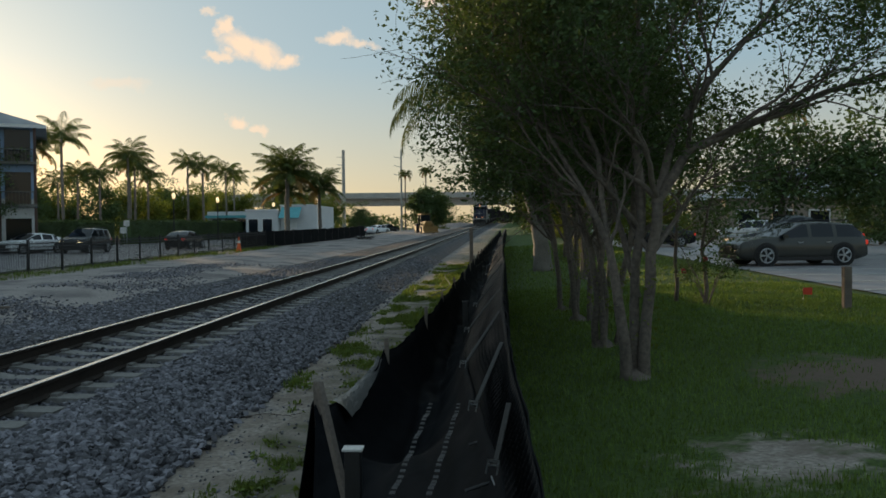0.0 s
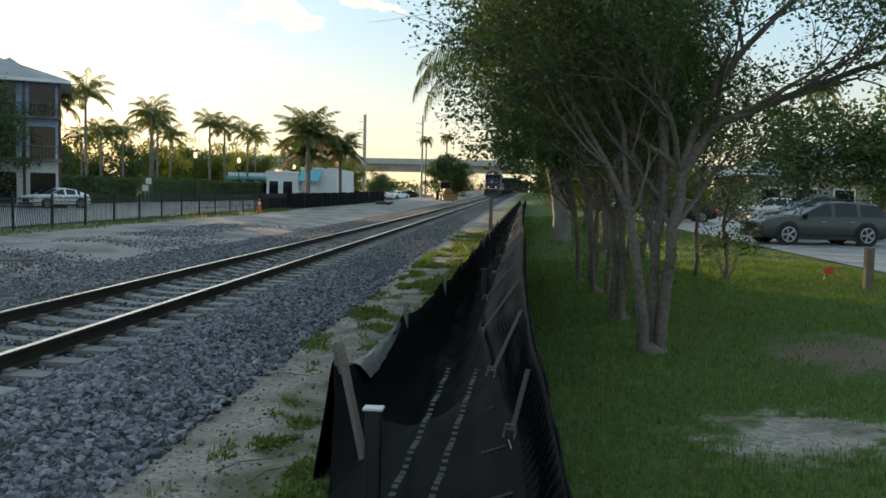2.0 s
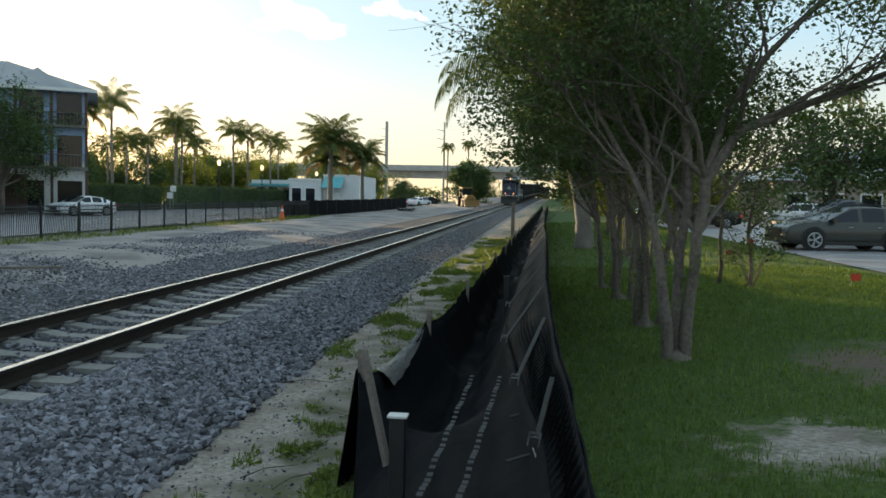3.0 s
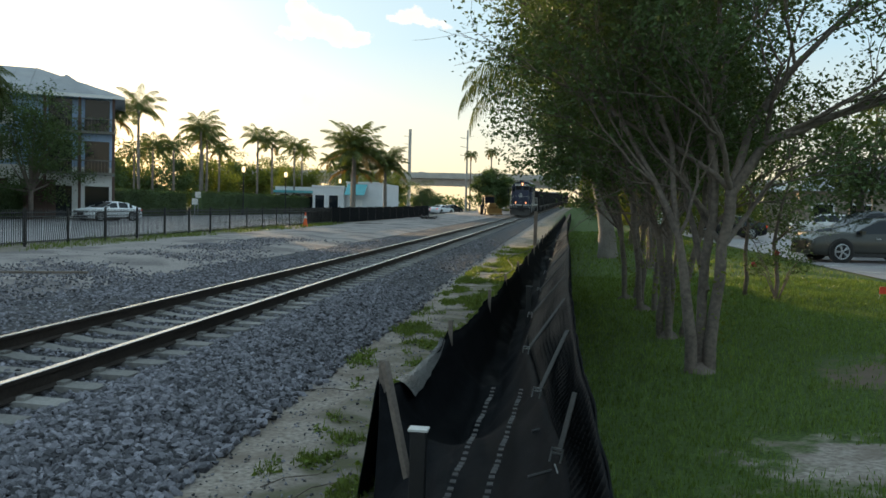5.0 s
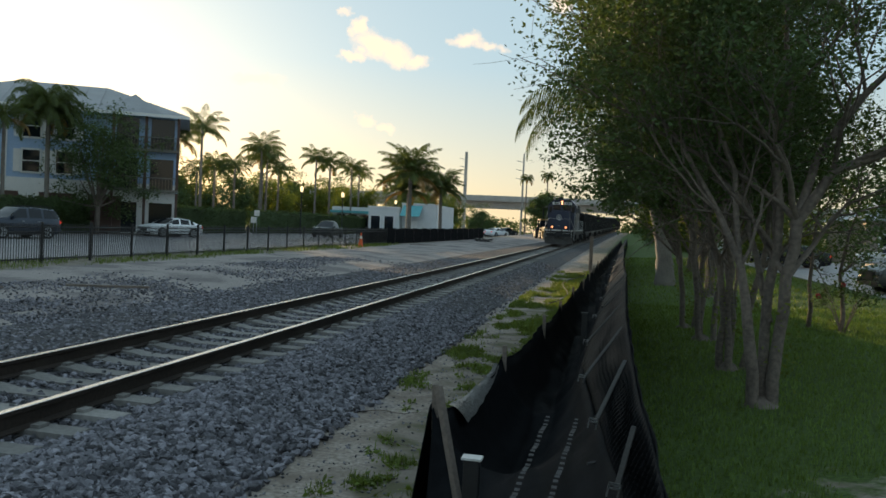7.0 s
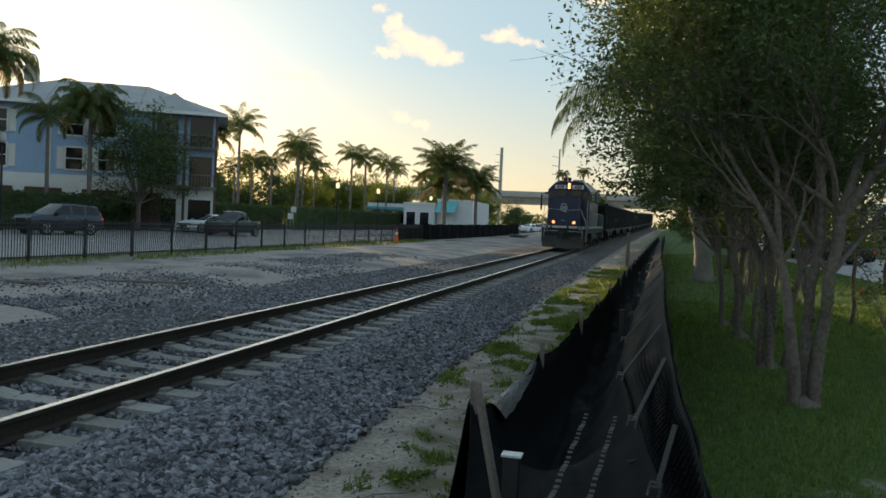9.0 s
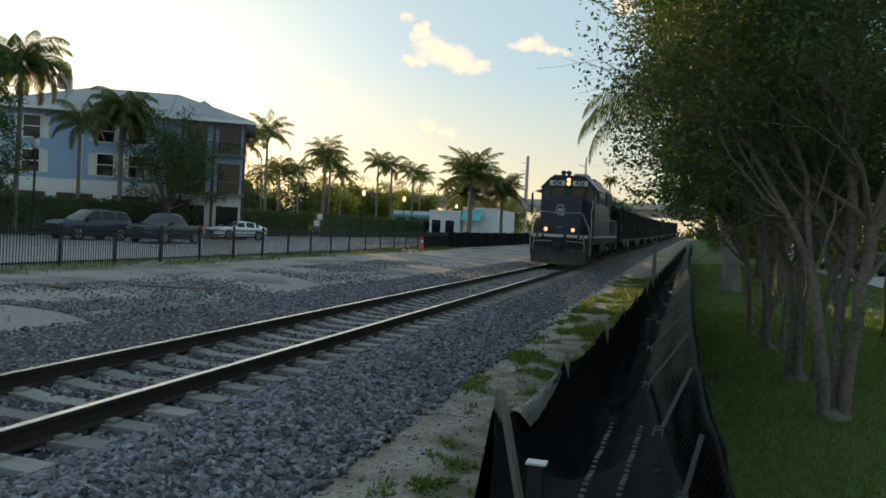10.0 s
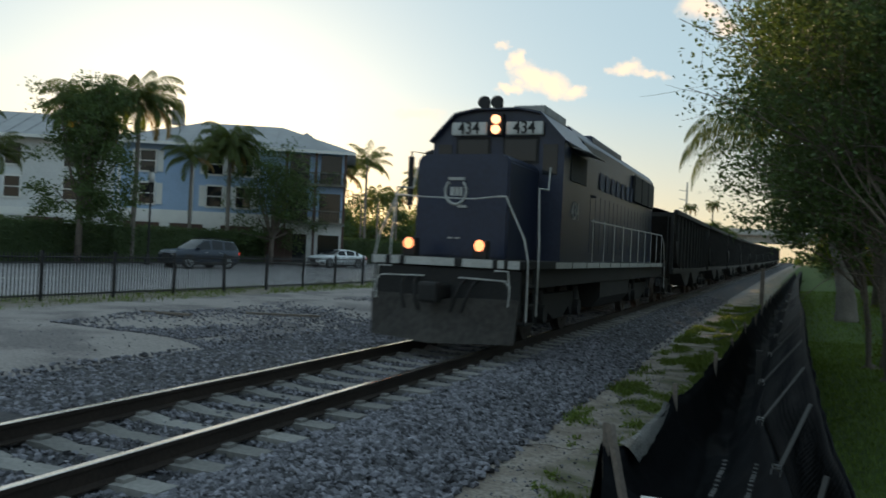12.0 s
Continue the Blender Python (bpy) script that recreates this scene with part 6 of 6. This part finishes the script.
        part("mirror", boxed(L * 0.30, L * 0.36, s * W - 0.02 * s, s * W + 0.16 * s, belt + 0.02, belt + 0.15) if s > 0 else boxed(L * 0.30, L * 0.36, -W - 0.16, -W + 0.02, belt + 0.02, belt + 0.15), paint, body)
        for x in (L * 0.08, -L * 0.35):
            part("door_handle", boxed(x - 0.09, x + 0.09, s * W - 0.01, s * W + 0.02, belt - 0.14, belt - 0.11), M["steel"], body)
        part("sill", boxed(-L * 0.42, L * 0.45, s * (W - 0.02) - 0.03, s * (W - 0.02) + 0.03, g, g + 0.12), M["iron"], body)
    part("grille", boxed(L - 0.03, L + 0.012, -W * 0.42, W * 0.42, 0.42, hood - 0.2, bevel=0.01), M["iron"], body)
    part("bumper", boxed(L - 0.1, L + 0.02, -W * 0.8, W * 0.8, 0.26, 0.4, bevel=0.02), M["iron"], body)
    return c


def paint(name, c, rough=0.25, metal=0.3):
    return mat(name, c, rough, 40, 0.06, 0, metal=metal, spec=0.6)


silver, white_p, dark, olive, black_p, green_p, navy = (paint("silver_paint", (0.78, 0.80, 0.82), 0.3, 0.0), paint("white_paint", (0.7, 0.7, 0.7), 0.3, 0), paint("dark_grey_paint", (0.05, 0.055, 0.06)), paint("olive_grey_paint", (0.05, 0.05, 0.044)), paint("black_paint", (0.012, 0.012, 0.014)), paint("dark_green_paint", (0.03, 0.045, 0.042)), paint("dark_blue_car_paint", (0.035, 0.045, 0.065)))


def on_road(ob, x, y, heading):
    ob.matrix_basis = pose(x, y, land(x, y) + 0.02, 0, 0, heading)
    return ob


# waiting in the street, facing the camera
on_road(car("sedan", silver, "silver sedan waiting in the street", 4.85), -32.6, 57.6, -112)
on_road(car("suv", navy, "dark grey suv with a silver roof rack waiting in the street", 4.75, 1.9, 1.78), -32.8, 41.0, -106)
# passing along the street
passing_suv = car("suv", dark, "dark suv driving along the street with lit headlights", 4.7, 1.9, 1.78, True)
passing_sedan = car("sedan", black_p, "black sedan driving away along the street", 4.7, 1.85, 1.5)
passing_pickup = car("pickup", green_p, "dark green pickup truck with a pale bed driving along the street", 5.4, 1.95, 1.8)
far_car = car("sedan", white_p, "white car crossing the viaduct")
# in the parking lot
on_road(car("wagon", olive, "olive grey estate car parked at the edge of the lawn", 4.85, 1.88, 1.56), 11.1, 30.6, 189).location.z += 0.01
on_road(car("pickup", dark, "dark grey pickup truck parked beside an estate car", 5.3, 1.95, 1.85), 12.6, 34.8, 188)
on_road(car("sedan", black_p, "black sedan parked under the trees"), 11.2, 55, 180)
on_road(car("suv", white_p, "white suv parked across the lot", 4.7, 1.9, 1.75), 20.5, 66, 170)
on_road(car("sedan", dark, "dark sedan parked at the lot's edge"), 14.9, 19.3, 190)
for i, (x, y, p, k) in enumerate(((-27, 132, white_p, "suv"), (-24.5, 137, silver, "sedan"), (-23, 145, dark, "suv"), (-21.5, 152, white_p, "sedan"), (-18.5, 140, silver, "sedan"), (-17.5, 146, dark, "sedan"))):
    on_road(car(k, p, "parked car near the viaduct"), x, y, 60)


# ---- work site and small things ----
def make_cone():
    x, y = -15.9, 52.3
    c = thing("traffic_cone", pose(x, y, land(x, y)), "orange traffic cone with a pale band", "traffic cone")
    part("base", boxed(-0.2, 0.2, -0.2, 0.2, 0, 0.04, bevel=0.01), M["orange"], c)
    part("cone", tubed([(0, 0, 0.03), (0, 0, 0.95)], [0.16, 0.03], 16), M["orange"], c)
    part("band", tubed([(0, 0, 0.55), (0, 0, 0.72)], [0.1, 0.076], 16), M["line"], c)


def make_backhoe():
    x, y = -8.9, 118.0
    b = thing("backhoe_loader", pose(x, y, land(x, y), 0, 0, 20), "yellow backhoe loader parked beside the track", "backhoe loader")
    ylw, blk = M["yellow"], M["iron"]
    part("chassis", boxed(-0.7, 0.7, -1.6, 2.0, 0.6, 1.1, bevel=0.05), ylw, b)
    part("engine_hood", boxed(-0.5, 0.5, -2.2, -0.5, 1.0, 1.7, bevel=0.08), ylw, b)
    cab = part("cab_frame", boxed(-0.72, 0.72, -0.5, 1.0, 2.65, 2.78, bevel=0.03), ylw, b)
    for px, py in ((-0.68, -0.45), (0.68, -0.45), (-0.68, 0.95), (0.68, 0.95)):
        part("cab_post", boxed(px - 0.04, px + 0.04, py - 0.04, py + 0.04, 1.1, 2.65), blk, cab)
    part("cab_glass", boxed(-0.64, 0.64, -0.42, 0.92, 1.2, 2.6), M["window"], cab)
    for px in (-0.85, 0.85):
        for py, r in ((-1.5, 0.48), (1.1, 0.72)):
            w = part("wheel", disc(bmesh.new(), (px, py, r), (1, 0, 0), r, 0.4, 22), M["tyre"], b)
            part("rim", disc(bmesh.new(), (px + math.copysign(0.2, px), py, r), (1, 0, 0), r * 0.5, 0.04, 16), ylw, w)
        part("loader_arm", tubed([(px * 0.75, -0.4, 1.5), (px * 0.75, -2.2, 1.3), (px * 0.75, -2.9, 0.5)], 0.1, 6), ylw, b)
    part("loader_bucket", prism(bmesh.new(), [(-3.6, 0.1), (-2.8, 0.1), (-2.8, 0.9), (-3.0, 0.95), (-3.05, 0.3), (-3.6, 0.2)], -1.1, 1.1, True), ylw, b)
    part("boom", tubed([(0, 1.9, 1.0), (0, 2.4, 2.6), (0, 3.2, 2.2)], 0.14, 6), ylw, b)
    part("dipper", tubed([(0, 3.2, 2.3), (0, 3.3, 0.9)], 0.11, 6), ylw, b)
    part("hoe_bucket", prism(bmesh.new(), [(2.9, 0.4), (3.5, 0.3), (3.6, 0.9), (3.2, 1.0)], -0.35, 0.35, True), blk, b)


def make_pipe_heap():
    x, y = -12.6, 84
    h = thing("pipe_heap", pose(x, y, land(x, y), 0, 0, 12), "low heap of black pipes on the dirt", "pipes")
    rnd = random.Random(2)
    for i in range(8):
        part("pipe", tubed([(-0.6 + 0.2 * i, -2.2 + rnd.uniform(-0.3, 0.3), 0.08 + 0.1 * (i % 2)), (-0.6 + 0.2 * i + rnd.uniform(-0.3, 0.3), 0, 0.12 + 0.12 * (i % 2)), (-0.6 + 0.2 * i, 2.2, 0.08 + 0.1 * (i % 2))], 0.08, 8), M["iron"], h)


def make_small():
    x, y = 6.65, 15.55
    p = thing("wooden_post", pose(x, y, land(x, y)), "short grey wooden post on the lawn", "post")
    part("shaft", boxed(-0.07, 0.07, -0.07, 0.07, -0.2, 0.78, bevel=0.01), M["stake"], p)
    x, y = 6.35, 16.85
    f = thing("marker_flag", pose(x, y, land(x, y)), "small red marker flag in the grass", "flag")
    part("wire", tubed([(0, 0, -0.05), (0.02, 0, 0.3)], 0.004, 5), M["steel"], f)
    part("cloth", boxed(0.0, 0.18, -0.004, 0.004, 0.14, 0.28), M["red"], f)
    x, y = -0.75, 42
    t = thing("track_post", pose(x, y, land(x, y)), "dark wooden post beside the track", "post")
    part("shaft", boxed(-0.09, 0.09, -0.09, 0.09, -0.3, 1.75, bevel=0.01), M["stake"], t)
    # planks lying on the dirt
    for i, (x, y, a, n) in enumerate(((-11.3, 17.2, 25, 1.9), (-12.6, 14.6, 10, 1.2), (-14.0, 63, 40, 2.4))):
        d = thing("plank", pose(x, y, land(x, y) + 0.03, 0, 0, a), "weathered plank lying on the dirt", "plank")
        part("board", boxed(-n / 2, n / 2, -0.07, 0.07, -0.02, 0.03, bevel=0.004), M["stake"], d)
    # twigs on the sandy strip
    rnd = random.Random(15)
    for i in range(5):
        x, y = rnd.uniform(-2.3, -1.5), rnd.uniform(4.6, 8.5)
        t = thing("twig", pose(x, y, land(x, y) + 0.015, 0, 0, rnd.uniform(0, 180)), "thin dry twig on the sand", "twig")
        part("stem", tubed([(-0.3, 0, 0), (-0.1, 0.03, 0.02), (0.15, -0.02, 0.01), (0.35, 0.05, 0.03)], [0.006, 0.005, 0.004, 0.002], 5), M["bark"], t)
    # a rose bush on the lawn
    x, y = 4.45, 16.8
    b = thing("rose_bush", pose(x, y, land(x, y)), "low bush with dark red blooms", "bush")
    tips = []
    for i in range(9):
        a = rnd.uniform(0, math.tau)
        e = Vector((math.cos(a) * 0.45, math.sin(a) * 0.45, rnd.uniform(0.5, 0.95)))
        part("stem", tubed([(0, 0, -0.05), e * 0.5 + Vector((0, 0, 0.15)), e], [0.012, 0.009, 0.005], 5), M["bark"], b)
        tips += [e, e * 0.75 + Vector((0, 0, 0.1))]
    leaf_cloud("leaves", tips, 45, 0.12, 0.07, M["leaf"], b, 5)
    for i in range(3):
        bm = bmesh.new()
        bmesh.ops.create_icosphere(bm, subdivisions=2, radius=0.055, matrix=Matrix.Translation(tips[i * 4]))
        for v in bm.verts:
            v.co += Vector((noise.noise(v.co * 30), noise.noise(v.co * 31 + Vector((3, 0, 0))), 0)) * 0.02
        part("bloom", bm, M["bloom"], b)
    # street signs
    for x, y, hgt, kind in ((-36.5, 82, 2.6, 0), (-35.5, 79, 1.9, 1), (-24, 128, 2.6, 0)):
        s = thing("street_sign", pose(x, y, land(x, y)), "small pale street sign on a thin post", "sign")
        part("mast", tubed([(0, 0, -0.1), (0, 0, hgt)], 0.03, 6), M["steel"], s)
        part("plate", boxed(-0.3, 0.3, -0.03, -0.015, hgt - 0.65, hgt - 0.05, bevel=0.01), M["line"], s)


def make_lot_lines():
    for i in range(9):
        y = 19.2 + 2.75 * i
        ob = mesh_ob("stall_line", boxed(8.6, 13.6, y - 0.05, y + 0.05, 0, 0.006), M["line"])
        ob.matrix_basis = pose(0, 0, land(10, y) + 0.036, 0, 0, 0)
        tagged(ob, "white painted parking stall line", "marking", kind="structure")
    for x, y0, y1 in ((-30.9, 10, 30), (-30.9, 34, 44), (-30.9, 48, 58), (-30.9, 62, 72), (-26.8, 5, 110), (-26.5, 5, 110)):
        n = 12
        verts, faces = [], []
        for i in range(n + 1):
            y = y0 + (y1 - y0) * i / n
            verts += [(x - 0.06, y, land(x, y) + 0.028), (x + 0.06, y, land(x, y) + 0.028)]
        for i in range(n):
            faces.append((2 * i, 2 * i + 1, 2 * i + 3, 2 * i + 2))
        tagged(from_arrays("lane_line", verts, faces, M["line"]), "white painted lane line", "marking", kind="structure")


def make_right_side():
    b = thing("shop_building", pose(21, 74, 0.3), "low pale building with a grey hip roof beyond the parking lot", "building")
    w = part("wall", boxed(0, 26, 0, 12, -0.5, 3.6), M["tan_wall"], b)
    bm = bmesh.new()
    c = [bm.verts.new(p) for p in ((-1, -1, 3.6), (27, -1, 3.6), (27, 13, 3.6), (-1, 13, 3.6))]
    t = [bm.verts.new((5, 6, 6.6)), bm.verts.new((21, 6, 6.6))]
    for f in ((c[0], c[1], t[1], t[0]), (c[2], c[3], t[0], t[1]), (c[1], c[2], t[1]), (c[3], c[0], t[0]), (c[3], c[2], c[1], c[0])):
        bm.faces.new(f)
    part("roof", bm, M["roof"], b)
    for i in range(8):
        f = part("window", boxed(1 + 3.1 * i, 2.9 + 3.1 * i, -0.08, -0.002, 0.9, 2.6, bevel=0.02), M["trim"], w)
        part("pane", boxed(1.15 + 3.1 * i, 2.75 + 3.1 * i, -0.10, -0.075, 1.05, 2.45), M["window"], f)
    b2 = thing("gabled_shop", pose(11.5, 84, 0.3), "small gabled shop with white trim beyond the lot", "building")
    w = part("wall", boxed(0, 8, 0, 8, -0.5, 3.0), M["white_wall"], b2)
    part("gable", prism(bmesh.new(), [(-0.5, 3.0), (4, 5.4), (8.5, 3.0)], -0.3, 8.3), M["roof"], b2)
    part("gable_trim", prism(bmesh.new(), [(-0.5, 2.95), (4, 5.42), (8.5, 2.95), (8.2, 2.95), (4, 5.15), (-0.2, 2.95)], -0.36, -0.31), M["trim"], b2)
    for i in range(3):
        part("pane", boxed(0.8 + 2.5 * i, 2.3 + 2.5 * i, -0.05, -0.002, 0.6, 2.4), M["window"], w)


make_cone()
make_backhoe()
make_pipe_heap()
make_small()
make_lot_lines()
make_right_side()

# ---- trees in the distance, which close the view and shade the street ----
rnd = random.Random(77)
k1 = canopy_tree(81, -60, 100, 9, 5.0, 1.6, 11000, M["leaf"], 0.34, "leafy tree in the distance")
# every second distant tree takes the leaf colour with sunlight in it
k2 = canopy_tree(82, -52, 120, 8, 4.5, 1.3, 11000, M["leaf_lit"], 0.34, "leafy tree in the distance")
spots = [(-66, 82), (-58, 88), (-56, 95), (-62, 110), (-55, 112), (-50, 134), (-58, 140), (-46, 148), (-52, 158), (-66, 125), (-44, 170), (-38, 184), (-30, 195), (-58, 178), (-70, 160), (-75, 100), (-80, 130), (-32, 160), (-70, 190), (-50, 205),
         (-12, 215), (10, 190), (14, 150), (10, 120), (8, 98), (16, 108), (24, 120), (34, 112), (44, 100), (54, 92), (60, 76), (40, 84), (30, 92), (12, 62), (26, 56), (36, 60), (48, 66), (58, 54), (28, 42), (36, 38), (46, 44), (8, 82), (8.5, 112), (7.5, 135), (8, 168)]
for i, (x, y) in enumerate(spots):
    m = pose(x, y, land(x, min(y, 220)) - 0.3, 0, 0, rnd.uniform(0, 360))
    ob = copy_thing((k1, k2)[i % 2], m)
    s = rnd.uniform(0.75, 1.15) * (0.62 if x > 0 else 1.0)
    ob.scale = (s, s, s)
for i, (x, y, w, h) in enumerate(((-150, 330, 120, 9), (-20, 420, 160, 11), (110, 300, 110, 10), (-190, 160, 60, 9), (150, 150, 60, 10), (-120, 40, 40, 9), (120, 20, 60, 9), (-60, -120, 90, 9), (60, -120, 90, 9))):
    r = np.random.default_rng(90 + i)
    a = math.atan2(y, x)
    t = r.uniform(-1, 1, 2600) * w
    z = r.random(2600) ** 0.7
    top = np.array([h * (0.7 + 0.45 * noise.noise((q * 0.06, i, 0.0))) for q in t])
    pts = np.stack([x - math.sin(a) * t, y + math.cos(a) * t, z * top], 1)
    wood = leaf_cloud("far_wood", pts, 3, 0.9, 1.5, M["leaf"], None, 95 + i)
    tagged(wood, "far belt of dark trees on the skyline", "woods", kind="stuff")


# ---- grass and weeds ----
def make_grass():
    r = np.random.default_rng(7)
    V, Fc = [], []

    def tufts(n, x0, x1, y0, y1, h0, h1, keep, power=1.6):
        x = r.uniform(x0, x1, n)
        y = y0 + (y1 - y0) * r.random(n) ** power
        pts = []
        for a, b in zip(x, y):
            if keep(a, b):
                pts.append((a + bow(b), b, land(a + bow(b), b)))
        p = np.array(pts)
        m = len(p)
        a = r.uniform(0, math.tau, m)
        h = r.uniform(h0, h1, m) * (1 + p[:, 1] * 0.012)
        w = 0.003 * (1 + p[:, 1] * 0.11)
        lean = r.uniform(0.1, 0.7, m)
        s = np.stack([np.cos(a), np.sin(a), 0 * a], 1) * w[:, None]
        d = np.stack([-np.sin(a) * lean, np.cos(a) * lean, np.ones(m)], 1) * h[:, None]
        base = sum(len(q) for q in V)
        V.append(np.stack([p - s, p + s, p + d * 0.6 + s * 0.7, p + d * (1, 1, 0.95), p + d * 0.6 - s * 0.7], 1).reshape(-1, 3))
        i = base + np.arange(m) * 5
        Fc.append(np.stack([i, i + 1, i + 2, i + 3, i + 4], 1))

    def lawn(x, y):
        d1 = math.hypot((x - 2.25) * 0.85, (y - 6.25) * 0.95) + 1.1 * noise.noise((x * 1.2, y * 1.2, 3))
        d2 = math.hypot((x - 4.6) * 0.55, (y - 9.2) * 0.7) + 0.8 * noise.noise((x, y, 5))
        return d1 > 0.85 * r.random() ** 0.4 and d2 > 1.1 * r.random() ** 0.4 and not (x > 8.0 and y > 17)

    tufts(110000, 0.35, 8.5, 3.2, 22, 0.02, 0.065, lawn)
    tufts(16000, 0.6, 8.0, 16, 60, 0.04, 0.08, lawn, 1.2)
    ob = from_arrays("grass", np.concatenate(V), np.concatenate(Fc).tolist(), M["blade"])
    tagged(ob, "short green lawn grass", "grass", kind="stuff")
    V.clear(), Fc.clear()
    patch = lambda x, y: noise.noise((x * 1.5, y * 0.8, 11.0)) + 0.5 * noise.noise((x * 4, y * 3, 2.0)) + 0.25 * r.random() > 0.22 - 0.35 * (x + 1.75)
    tufts(46000, -2.5, -0.9, 3.8, 40, 0.025, 0.10, patch, 1.5)
    spots = []
    for _ in range(9000):
        x, y = r.uniform(-2.4, -1.0), 3.8 + 30 * r.random() ** 1.5
        if patch(x, y):
            spots.append((x + bow(y), y, land(x + bow(y), y) + 0.02))
    tagged(leaf_cloud("low_weeds", spots, 5, 0.035, 0.06, M["weed"], None, 12, 0.3), "low broad-leaved weeds on the sand", "weeds", kind="stuff")
    tufts(6000, -18.6, -15.6, 12, 60, 0.05, 0.15, lambda x, y: noise.noise((x * 0.7, y * 0.3, 2.0)) > -0.2, 1.2)
    ob = from_arrays("weeds", np.concatenate(V), np.concatenate(Fc).tolist(), M["weed"])
    tagged(ob, "patches of low weeds beside the track", "weeds", kind="stuff")


make_grass()


def drive(ob, rows, heading):
    """Key a car along the street in even steps, its wheels turning."""
    at = lambda t: [float(np.interp(t, [r[0] for r in rows], [r[k] for r in rows])) for k in (1, 2)]
    walk(ob, [(0.5 * i, pose(*at(0.5 * i), land(*at(0.5 * i)) + 0.02, 0, 0, heading)) for i in range(25)])
    for w in ob.children:
        if w.name.startswith("wheel") and not w.name.startswith("wheel_"):
            x, y, r = w.matrix_basis.translation
            walk(w, [(k / 30, pose(x, y, r, 0, math.degrees(abs(at(k / 30)[1] - rows[0][2]) / r) % 360, 0)) for k in range(361)])


def motions():
    steps = [0.5 * i for i in range(25)]
    walk(locomotive, [(t, rail_pose(front_at(t))) for t in steps])
    for i, w in enumerate(wagons):
        walk(w, [(t, rail_pose(front_at(t) + 17.9 + 14.25 * i)) for t in steps])
    turning = [(ob, y, r) for ob, y, r in WHEELSETS[:n_loco]]
    for w in wagons[:3]:
        turning += [(ob, ob.matrix_basis.translation.y, 0.46) for ob in w.children if ob.name.startswith("wheelset")]
    for ob, y, r in turning:
        walk(ob, [(k / 30, pose(0, y, r, math.degrees((front_at(k / 30) - 13.6) / r) % 360)) for k in range(361)])
    drive(passing_suv, [(0.0, -29.0, 58.4), (0.6, -29.0, 51.6), (12.0, -29.0, -77.2)], -90)
    drive(passing_sedan, [(0.0, -24.5, 65.9), (0.6, -24.5, 75.8), (12.0, -24.5, 264.7)], 90)
    drive(passing_pickup, [(0.0, -29.2, 190.0), (7.0, -29.2, 84.0), (9.0, -29.2, 55.0), (9.5, -29.2, 49.0), (10.5, -29.2, 37.5), (12.0, -29.2, 19.0)], -90)
    walk(far_car, [(0.0, pose(-90, 229, 10.15)), (12.0, pose(40, 229, 10.15))])


motions()
